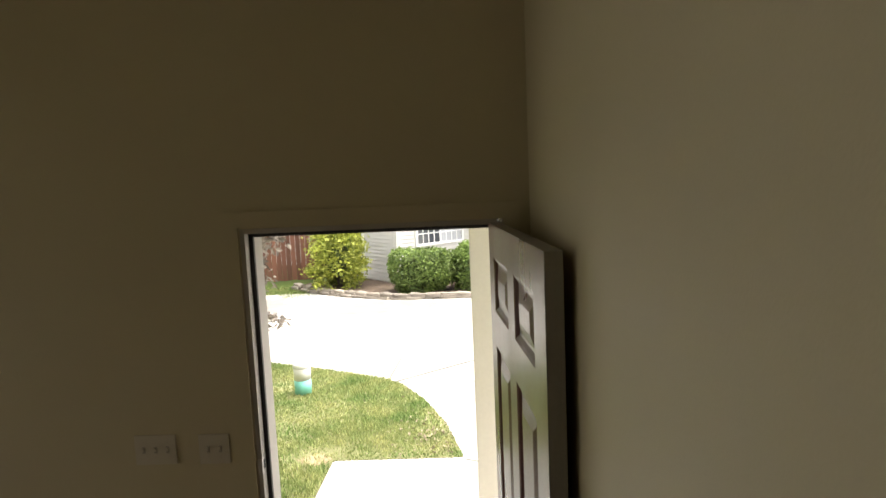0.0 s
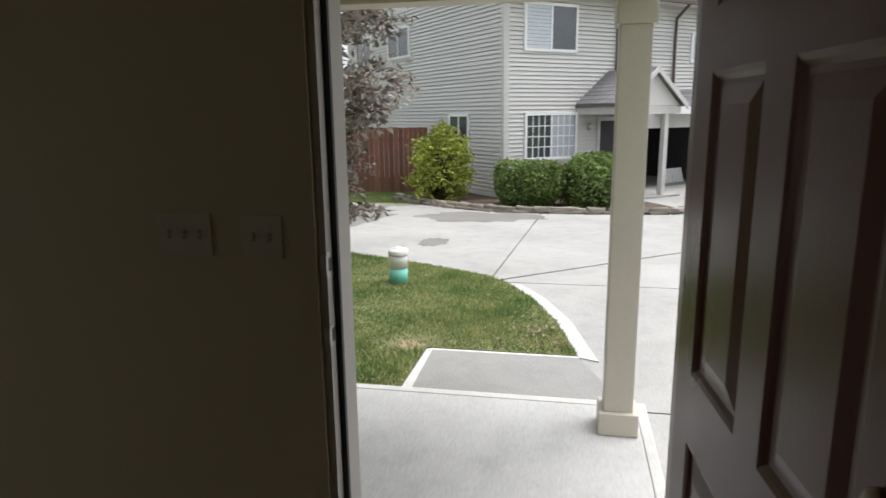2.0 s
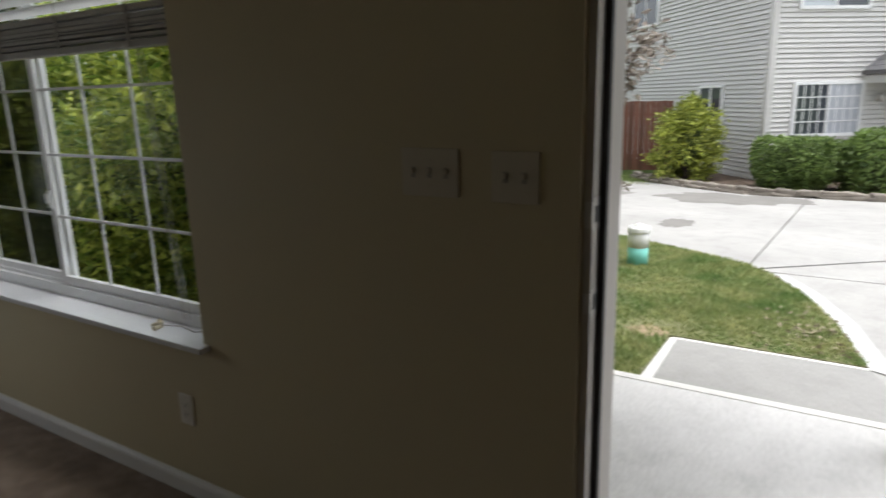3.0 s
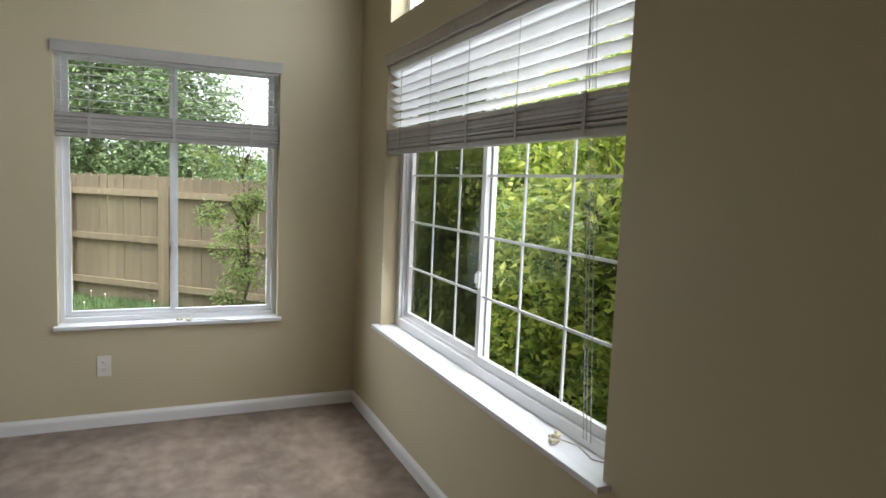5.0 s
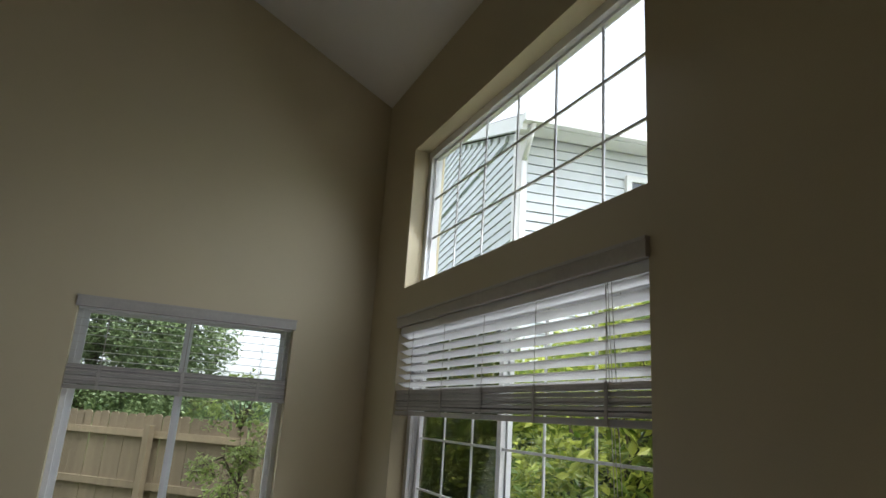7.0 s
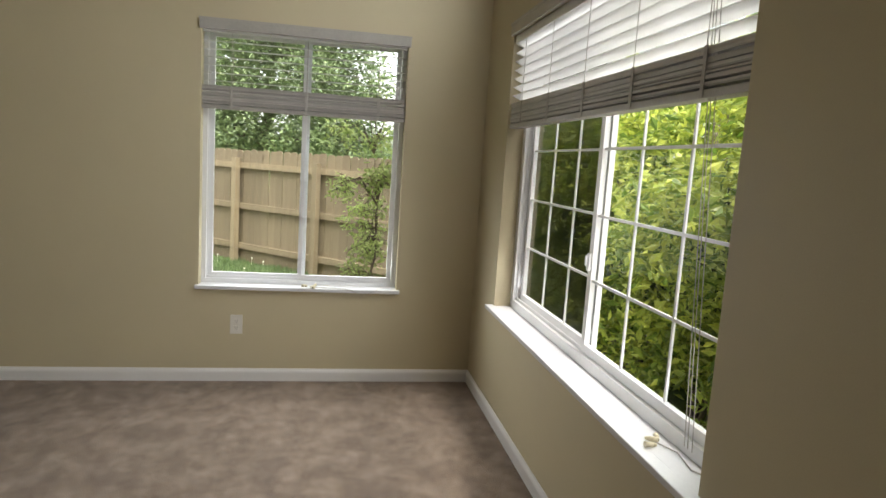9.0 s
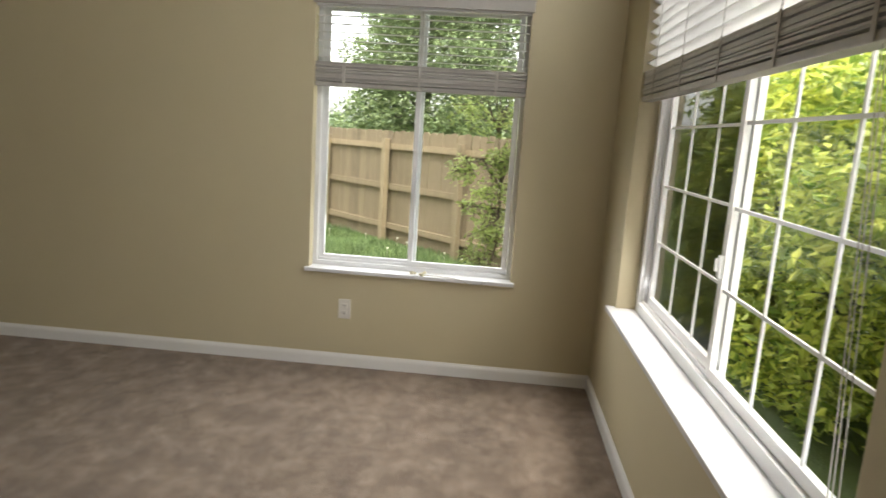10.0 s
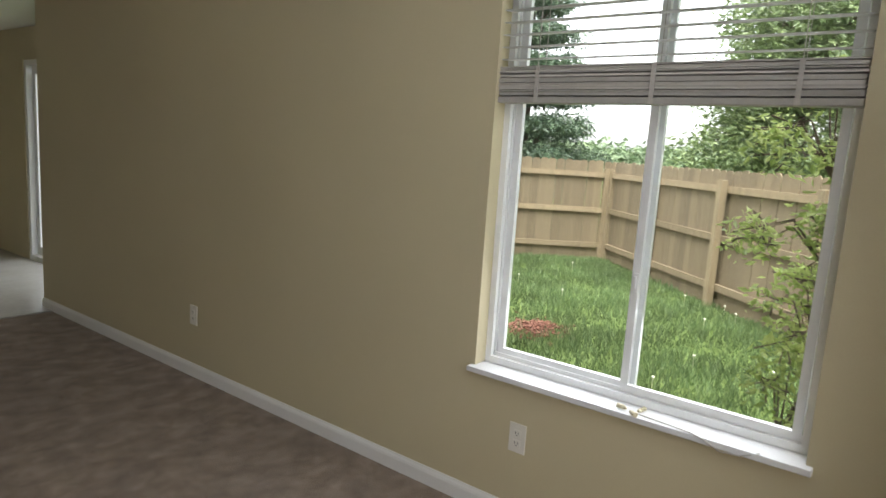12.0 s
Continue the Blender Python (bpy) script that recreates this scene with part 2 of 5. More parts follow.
def lacquered_door():
    m, nt, b = nodes_of("dark_brown_door_paint", 0.24, 0, 0.3)
    n = tex(nt, "Noise", 3.0, 5, (1, 1, 0.4))
    g = tex(nt, "Noise", 45, 4, (6, 6, 0.35))
    c = mix(nt, 0.4, ramp(nt, n.outputs["Fac"], [(0.3, (0.090, 0.026, 0.020)), (0.7, (0.125, 0.040, 0.031))]).outputs["Color"],
            ramp(nt, g.outputs["Fac"], [(0.3, (0.080, 0.024, 0.018)), (0.7, (0.135, 0.044, 0.034))]).outputs["Color"])
    nt.links.new(c, b.inputs["Base Color"])
    r = ramp(nt, n.outputs["Fac"], [(0.3, (0.26,) * 3), (0.7, (0.36,) * 3)])
    nt.links.new(r.outputs["Color"], b.inputs["Roughness"])
    bump(nt, b, g.outputs["Fac"], 0.12, 0.003)
    return m


def glass(name, tint=(1, 1, 1), veil=0.0, rough=0.0):
    """Thin window glass: clear, with the gloss of a pane."""
    m = bpy.data.materials.new(name)
    m.use_nodes = True
    nt = m.node_tree
    nt.nodes.remove(nt.nodes["Principled BSDF"])
    tr, gl, mx = nt.nodes.new("ShaderNodeBsdfTransparent"), nt.nodes.new("ShaderNodeBsdfGlossy"), nt.nodes.new("ShaderNodeMixShader")
    tr.inputs["Color"].default_value = (*tint, 1)
    gl.inputs["Roughness"].default_value = rough
    lw, pw, mr = nt.nodes.new("ShaderNodeLayerWeight"), nt.nodes.new("ShaderNodeMath"), nt.nodes.new("ShaderNodeMapRange")
    pw.operation, pw.inputs[1].default_value = "POWER", 4.0
    mr.inputs["To Min"].default_value, mr.inputs["To Max"].default_value = 0.006, 0.03
    nt.links.new(lw.outputs["Facing"], pw.inputs[0])
    nt.links.new(pw.outputs[0], mr.inputs["Value"])
    nt.links.new(mr.outputs[0], mx.inputs["Fac"])
    nt.links.new(tr.outputs[0], mx.inputs[1])
    nt.links.new(gl.outputs[0], mx.inputs[2])
    out = mx.outputs[0]
    if veil:
        df, m2 = nt.nodes.new("ShaderNodeBsdfDiffuse"), nt.nodes.new("ShaderNodeMixShader")
        df.inputs["Color"].default_value = (0.03, 0.03, 0.03, 1)
        m2.inputs["Fac"].default_value = veil
        nt.links.new(out, m2.inputs[1])
        nt.links.new(df.outputs[0], m2.inputs[2])
        out = m2.outputs[0]
    nt.links.new(out, nt.nodes["Material Output"].inputs["Surface"])
    return m


def soil_ground(name, dark, light):
    m, nt, b = nodes_of(name, 0.95, 0, 0.1)
    a, f = tex(nt, "Noise", 1.2, 6), tex(nt, "Noise", 40, 4)
    c = mix(nt, 0.5, ramp(nt, a.outputs["Fac"], [(0.3, dark), (0.7, light)]).outputs["Color"], ramp(nt, f.outputs["Fac"], [(0.3, dark), (0.7, light)]).outputs["Color"])
    nt.links.new(c, b.inputs["Base Color"])
    bump(nt, b, f.outputs["Fac"], 0.8, 0.02)
    return m


M_CARPET = carpet()
M_VINYLFLOOR = plain("vinyl_floor", (0.42, 0.40, 0.37), 0.22, 0.08, 3.0, 30.0, 0.02)
M_DRIVE = concrete("drive_concrete", (0.40, 0.388, 0.368))
M_PORCHSLAB = concrete("porch_concrete", (0.55, 0.54, 0.525))
M_WALKSLAB = concrete("walk_concrete", (0.30, 0.292, 0.278), 0.9, 0.9)
M_EDGE = concrete("pale_edge_concrete", (0.60, 0.585, 0.555))
M_DARK_CONCRETE = plain("dark_concrete", (0.205, 0.194, 0.178), 0.8, 0.2, 2.5, 60, 0.1)
M_DOOR = lacquered_door()
M_GLASS = glass("window_glass", (0.97, 0.985, 0.98))
M_SCREEN = glass("insect_screen", (0.50, 0.50, 0.50), 0.20)
M_FARGLASS = plain("far_window_glass", (0.05, 0.058, 0.07), 0.06, 0.2, 1.0, 10.0, 0.0, spec=1.0)
M_CARGLASS = plain("car_glass", (0.02, 0.022, 0.025), 0.06, 0.1, 1.0, 10.0, 0.0)
M_GROUND = soil_ground("grassy_ground", (0.055, 0.085, 0.022), (0.12, 0.16, 0.05))
M_BARE = soil_ground("bare_soil", (0.20, 0.15, 0.09), (0.40, 0.32, 0.21))
M_LAWN = soil_ground("lawn_soil", (0.11, 0.12, 0.05), (0.25, 0.24, 0.13))

# ---------------------------------------------------------------- building helpers


def add_box(bm, x0, x1, y0, y1, z0, z1, m=None):
    v = [bm.verts.new((x, y, z)) for z in (z0, z1) for y in (y0, y1) for x in (x0, x1)]
    if m is not None:
        for q in v:
            q.co = m @ q.co
    f = [(0, 2, 3, 1), (4, 5, 7, 6), (0, 1, 5, 4), (2, 6, 7, 3), (0, 4, 6, 2), (1, 3, 7, 5)]
    return [bm.faces.new([v[i] for i in q]) for q in f]


def box(x0, x1, y0, y1, z0, z1, soft=0.0, m=None):
    bm = bmesh.new()
    add_box(bm, x0, x1, y0, y1, z0, z1, m)
    if soft:
        bmesh.ops.bevel(bm, geom=bm.edges[:], offset=soft, segments=2, affect="EDGES", profile=0.6)
    return bm


def add_tube(bm, a, b, r0, r1=None, sides=12, caps=True):
    a, b = Vector(a), Vector(b)
    r1 = r0 if r1 is None else r1
    q = (b - a).to_track_quat("Z", "Y").to_matrix()
    rings = [[bm.verts.new(p + q @ Vector((r * math.cos(k * math.tau / sides), r * math.sin(k * math.tau / sides), 0))) for k in range(sides)] for p, r in ((a, r0), (b, r1))]
    for k in range(sides):
        f = bm.faces.new([rings[0][k], rings[0][(k + 1) % sides], rings[1][(k + 1) % sides], rings[1][k]])
        f.smooth = True
    if caps:
        bm.faces.new(rings[0][::-1])
        bm.faces.new(rings[1])


def tube(a, b, r0, r1=None, sides=12):
    bm = bmesh.new()
    add_tube(bm, a, b, r0, r1, sides)
    return bm


def lathe(profile, centre, sides=20):
    """A turned solid: profile rows of (radius, z)."""
    bm = bmesh.new()
    rings = [[bm.verts.new((centre[0] + r * math.cos(k * math.tau / sides), centre[1] + r * math.sin(k * math.tau / sides), centre[2] + z)) for k in range(sides)] for r, z in profile]
    for a, b in zip(rings, rings[1:]):
        for k in range(sides):
            bm.faces.new([a[k], a[(k + 1) % sides], b[(k + 1) % sides], b[k]]).smooth = True
    bm.faces.new(rings[0][::-1])
    bm.faces.new(rings[-1])
    return bm


def prism(points, z0, z1):
    """A flat slab with the outline given as (x, y), anticlockwise from above."""
    bm = bmesh.new()
    lo, hi = [bm.verts.new((x, y, z0)) for x, y in points], [bm.verts.new((x, y, z1)) for x, y in points]
    n = len(points)
    bm.faces.new(lo[::-1])
    bm.faces.new(hi)
    for k in range(n):
        bm.faces.new([lo[k], lo[(k + 1) % n], hi[(k + 1) % n], hi[k]])
    return bm


PLACE = {}


def mesh_from(name, bm, material):
    bmesh.ops.recalc_face_normals(bm, faces=bm.faces[:])
    me = bpy.data.meshes.new(name)
    bm.to_mesh(me)
    bm.free()
    me.materials.append(material)
    return me


def thing(name, at, label, category, group="", kind=""):
    """An Empty at the base of a thing that is made of parts."""
    ob = new(name)
    ob.empty_display_size = 0.1
    ob.location = at
    PLACE[ob] = Matrix.Translation(at)
    return tagged(ob, label, category, group, kind)


def part(name, bm, material, parent, label=""):
    """One mesh under a thing or a part; the bmesh is in world places."""
    me = mesh_from(name, bm, material)
    root = PLACE[parent]
    me.transform(root.inverted())
    ob = new(name, me)
    ob.parent = parent
    PLACE[ob] = root
    return tagged(ob, label)


def solid(name, bm, material, label, category, group="", kind=""):
    """A thing that is one mesh."""
    ob = new(name, mesh_from(name, bm, material))
    PLACE[ob] = Matrix.Identity(4)
    return tagged(ob, label, category, group, kind)


def piece(name, me, parent, m):
    """One of many alike pieces on shared mesh data, at the world pose m."""
    ob = new(name, me)
    ob.parent = parent
    ob.matrix_basis = PLACE[parent].inverted() @ m
    return ob


def raw_mesh(name, verts, faces, material):
    me = bpy.data.meshes.new(name)
    me.from_pydata([tuple(v) for v in verts], [], [tuple(f) for f in faces])
    me.materials.append(material)
    return me


def leaf_mesh(name, spots, size, material, seed, stretch=2.2, droop=0.3, vary=0.4):
    """Many small folded leaves, two triangles each, at the places given."""
    rng = np.random.default_rng(seed)
    n = len(spots)
    p = np.asarray(spots)
    d = rng.normal(size=(n, 3))
    d[:, 2] = d[:, 2] * 0.6 - droop
    d /= np.linalg.norm(d, axis=1, keepdims=True)
    s = np.cross(d, rng.normal(size=(n, 3)))
    s /= np.linalg.norm(s, axis=1, keepdims=True) + 1e-9
    up = np.cross(s, d)
    L = (size * (1 + vary * rng.uniform(-1, 1, n)))[:, None]
    a, c = p, p + d * L
    b = p + d * L * 0.5 + s * L / stretch / 1.0 * 0.5 + up * L * 0.10
    e = p + d * L * 0.5 - s * L / stretch / 1.0 * 0.5 + up * L * 0.10
    verts = np.stack([a, b, c, e], 1).reshape(-1, 3)
    k = np.arange(n)[:, None] * 4
    faces = np.concatenate([k + [[0, 1, 2]], k + [[0, 2, 3]]], 0)
    return raw_mesh(name, verts, faces, material)


def shell_spots(rng, n, centre, radii, hollow=0.55, lumps=7, rough=0.22, floor=None):
    """Places in the outer part of a lumpy ball."""
    u = rng.normal(size=(n, 3))
    u /= np.linalg.norm(u, axis=1, keepdims=True)
    axes = rng.normal(size=(lumps, 3))
    axes /= np.linalg.norm(axes, axis=1, keepdims=True)
    bulge = np.zeros(n)
    for k, ax in enumerate(axes):
        bulge += rough * np.exp(-((1 - u @ ax) * 6.0)) * (1 if k % 3 else -0.8)
    fine = np.array([noise.noise(Vector(q) * 3.2 + Vector(centre)) + 0.6 * noise.noise(Vector(q) * 7.5) for q in u.tolist()])
    r = (hollow + (1 - hollow) * rng.uniform(0, 1, n) ** 0.6) * (1 + bulge + 0.5 * rough * fine)
    p = np.asarray(centre) + u * r[:, None] * np.asarray(radii)
    return p if floor is None else p[p[:, 2] > floor]


def gz(x, y):
    """Height of the front ground: level by the porch, falling gently to the street side."""
    return -0.28 - 0.0455 * min(max(y - 7.61, 0.0), 8.8)

# ---------------------------------------------------------------- room: floor, walls, ceiling
XL, XR, YF, YB = -4.52, 0.40, 2.35, -6.2
TW = 0.20
BIG = (-3.99, -1.965, 0.625, 2.075)      # x0, x1, z0, z1 of the large front window
TRAN = (-3.97, -1.965, 2.295, 3.155)     # the window above it
WEST = (0.690, 1.858, 0.588, 2.085)       # y0, y1, z0, z1
DOOR = (-0.655, 0.300, 2.06)             # x0, x1, height
SLIDE_Y = -3.36                          # where the west wall steps back
XN = -5.15                               # wall of the nook


def roof_z(y):
    """Underside of the sloping ceiling: rises from the front wall."""
    return 3.68 + 0.50 * (YF - y)


floor = solid("floor", box(XL - 0.1, XR + 0.1, YB, YF + 0.02, -0.12, 0.0), M_CARPET, "mottled taupe cut-pile carpet, wall to wall", "carpet", kind="structure")
vinyl = solid("floor", box(XN, -2.4, YB, -3.17, 0.004, 0.010), M_VINYLFLOOR, "glossy pale grey vinyl floor by the patio door", "floor", kind="structure")

bm = bmesh.new()
Y1 = YF + TW
add_box(bm, XL - TW, BIG[0], YF, Y1, -0.3, 4.6)
add_box(bm, BIG[0], BIG[1], YF, Y1, -0.3, BIG[2] - 0.02)
add_box(bm, BIG[0], BIG[1], YF, Y1, BIG[3], TRAN[2])
add_box(bm, BIG[0], BIG[1], YF, Y1, TRAN[3], 4.6)
add_box(bm, TRAN[0] - 0.02, TRAN[0], YF + 0.0005, Y1 - 0.0005, TRAN[2], TRAN[3])
add_box(bm, BIG[1], DOOR[0], YF, Y1, -0.3, 4.6)
add_box(bm, DOOR[0], DOOR[1], YF, Y1, DOOR[2], 4.6)
add_box(bm, DOOR[0], DOOR[1], YF, Y1, -0.3, -0.02)
add_box(bm, DOOR[1], XR + 0.2, YF, Y1, -0.3, 4.6)
solid("wall_north", bm, M_WALL, "olive-beige painted front wall with window and door openings", "wall", kind="structure")

bm = bmesh.new()
add_box(bm, XL - TW, XL, WEST[1], YF, -0.3, 7.6)
add_box(bm, XL - TW, XL, WEST[0], WEST[1], -0.3, WEST[2] - 0.02)
add_box(bm, XL - TW, XL, WEST[0], WEST[1], WEST[3], 7.6)
add_box(bm, XL - TW, XL, SLIDE_Y, WEST[0], -0.3, 7.6)
solid("wall_west", bm, M_WALL, "long olive-beige painted wall, slightly uneven sheen", "wall", kind="structure")

bm = bmesh.new()
add_box(bm, XN - 0.15, XL - TW, SLIDE_Y, SLIDE_Y + 0.15, -0.3, 2.6)
add_box(bm, XN - 0.15, XN, SLIDE_Y - 0.18, SLIDE_Y, -0.3, 2.6)
add_box(bm, XN - 0.15, XN, SLIDE_Y - 1.98, SLIDE_Y - 0.18, 2.03, 2.6)
add_box(bm, XN - 0.15, XN, YB, SLIDE_Y - 1.98, -0.3, 2.6)
solid("wall_nook", bm, M_WALL, "olive-beige wall round the patio door", "wall", kind="structure")
solid("wall_east", box(XR, XR + 0.2, YB, YF, -0.3, 7.6), M_WALL, "olive-beige painted side wall behind the open door", "wall", kind="structure")
solid("wall_south", box(XN - 0.15, XR + 0.2, YB - 0.2, YB, -0.3, 7.6), M_WALL, "olive-beige painted back wall", "wall", kind="structure")

bm = bmesh.new()
v = [(XL - TW, YF + TW, roof_z(YF + TW)), (XR + 0.2, YF + TW, roof_z(YF + TW)), (XR + 0.2, YB - 0.2, roof_z(YB - 0.2)), (XL - TW, YB - 0.2, roof_z(YB - 0.2))]
lo, hi = [bm.verts.new(q) for q in v], [bm.verts.new((q[0], q[1], q[2] + 0.2)) for q in v]
bm.faces.new(lo)
bm.faces.new(hi[::-1])
for k in range(4):
    bm.faces.new([lo[k], hi[k], hi[(k + 1) % 4], lo[(k + 1) % 4]])
solid("ceiling", bm, M_CEIL, "white textured vaulted ceiling", "ceiling", kind="structure")
solid("ceiling", box(XN - 0.15, XR, YB, -2.05, 2.34, 2.6), M_CEIL, "white flat lower ceiling under the upper floor", "ceiling", kind="structure")
solid("wall_upper", box(XL, XR, -2.20, -2.05, 2.6, 7.6), M_WALL, "olive-beige upper wall over the lower ceiling", "wall", kind="structure")


def baseboard(name, a, b, inward):
    """A moulded skirting along a wall from a to b, standing out along inward."""
    a, b, n = Vector((*a, 0)), Vector((*b, 0)), Vector((*inward, 0))
    prof = [(0, 0.0), (0.014, 0.0), (0.014, 0.054), (0.011, 0.064), (0.006, 0.071), (0.004, 0.077), (0, 0.077)]
    bm = bmesh.new()
    rows = [[bm.verts.new(p + n * d + Vector((0, 0, z))) for d, z in prof] for p in (a, b)]
    for k in range(len(prof) - 1):
        bm.faces.new([rows[0][k], rows[0][k + 1], rows[1][k + 1], rows[1][k]])
    bm.faces.new(rows[0])
    bm.faces.new(rows[1][::-1])
    return solid(name, bm, M_TRIM, "white painted moulded baseboard along the carpet", "baseboard", kind="structure")


baseboard("baseboard", (XL, SLIDE_Y), (XL, YF), (1, 0))
baseboard("baseboard", (XL + 0.015, YF), (DOOR[0] - 0.065, YF), (0, -1))
baseboard("baseboard", (XR, YB), (XR, YF), (-1, 0))

# ---------------------------------------------------------------- windows


def window(name, m, w, h, cols, rows, label, slider=True, grid=True, screen=False, fw=0.045, sash_w=0.034):
    """A vinyl window in local axes: x across from 0 to w, y outward from the frame's inner face, z up from 0 to h; m puts it in place."""
    base = thing(name, m.translation, label, "window", kind="structure")

    def put(n, bm, mat, parent=base, lab=""):
        bm.transform(m)
        return part(n, bm, mat, parent, lab)

    fd = 0.07
    bm = bmesh.new()
    add_box(bm, 0, fw, 0, fd, 0, h)
    add_box(bm, w - fw, w, 0, fd, 0, h)
    add_box(bm, fw, w - fw, 0, fd, 0, fw)
    add_box(bm, fw, w - fw, 0, fd, h - fw, h)
    for k in range(2):                                      # tracks that step back from the inner face
        add_box(bm, fw, w - fw, 0.018 + 0.026 * k, 0.022 + 0.026 * k, fw, fw + 0.016)
        add_box(bm, fw, fw + 0.008, 0.018 + 0.026 * k, 0.022 + 0.026 * k, fw, h - fw)
    put("window_frame", bm, M_VINYL)
    mid = w / 2
    spans = [(fw + 0.004, mid + 0.022, 0.040), (mid - 0.022, w - fw - 0.004, 0.014)] if slider else [(fw, w - fw, 0.025)]
    for k, (a, b, y) in enumerate(spans):
        sw, st = (sash_w, 0.022) if slider else (0.012, 0.02)
        z0, z1 = fw + 0.004, h - fw - 0.004
        bm = bmesh.new()
        add_box(bm, a, a + sw, y, y + st, z0, z1)
        add_box(bm, b - sw, b, y, y + st, z0, z1)
        add_box(bm, a + sw, b - sw, y, y + st, z0, z0 + sw)
        add_box(bm, a + sw, b - sw, y, y + st, z1 - sw, z1)
        sash = put("sash", bm, M_VINYL)
        pane = put("pane", box(a + sw, b - sw, y + 0.009, y + 0.013, z0 + sw, z1 - sw), M_GLASS, sash)
        pane.visible_shadow = False
        if grid:
            mw = 0.0052 if slider else 0.0055
            ga, gb, g0, g1 = a + sw, b - sw, z0 + sw, z1 - sw
            for c in range(1, cols):
                x = ga + (gb - ga) * c / cols
                put("muntin", box(x - mw, x + mw, y + 0.0075, y + 0.0145, g0, g1), M_VINYL if slider else M_VINYL_SHADED, sash)
            for r in range(1, rows):
                z = g0 + (g1 - g0) * r / rows
                put("muntin", box(ga, gb, y + 0.007, y + 0.015, z - mw, z + mw), M_VINYL if slider else M_VINYL_SHADED, sash)
        if slider and k == 1:
            lock = bmesh.new()
            add_box(lock, a + 0.008, a + 0.028, y - 0.012, y, h * 0.26, h * 0.26 + 0.07)
            add_box(lock, a + 0.012, a + 0.022, y - 0.022, y - 0.012, h * 0.26 + 0.02, h * 0.26 + 0.06)
            put("sash_lock", lock, M_VINYL, sash, "white plastic sash lock")
    if screen:
        s = put("insect_screen", box(fw + 0.02, mid, 0.064, 0.066, fw + 0.01, h - fw - 0.01), M_SCREEN, base, "dark mesh insect screen")
        s.visible_shadow = False
    return base


m_front = pose(BIG[0], YF + 0.090, BIG[2])
window("window_1", m_front, BIG[1] - BIG[0], BIG[3] - BIG[2], 3, 5, "white vinyl sliding window with white grid bars", screen=True)
m_tran = pose(TRAN[0], YF + 0.095, TRAN[2])
window("window_2", m_tran, TRAN[1] - TRAN[0], TRAN[3] - TRAN[2], 6, 3, "white fixed high window with white grid bars", slider=False)
m_west = pose(XL - 0.072, WEST[0], WEST[2], 0, 0, 90)
window("window_3", m_west, WEST[1] - WEST[0], WEST[3] - WEST[2], 1, 1, "white vinyl sliding window with clear panes", grid=False, fw=0.026, sash_w=0.027)

bm = box(BIG[0] - 0.035, BIG[1] + 0.035, YF - 0.045, YF - 0.0005, BIG[2] - 0.022, BIG[2], 0.004)
add_box(bm, BIG[0], BIG[1], YF - 0.001, YF + 0.093, BIG[2] - 0.0195, BIG[2] - 0.001)
solid("window_sill", bm, M_SILL, "glossy white painted sill under the front window", "window sill", kind="structure")
bm = box(XL + 0.0005, XL + 0.035, WEST[0] - 0.018, WEST[1] + 0.020, WEST[2] - 0.022, WEST[2], 0.004)
add_box(bm, XL - 0.075, XL + 0.001, WEST[0], WEST[1], WEST[2] - 0.0195, WEST[2] - 0.001)
solid("window_sill", bm, M_SILL, "glossy white painted sill under the side window", "window sill", kind="structure")


# ---------------------------------------------------------------- blinds


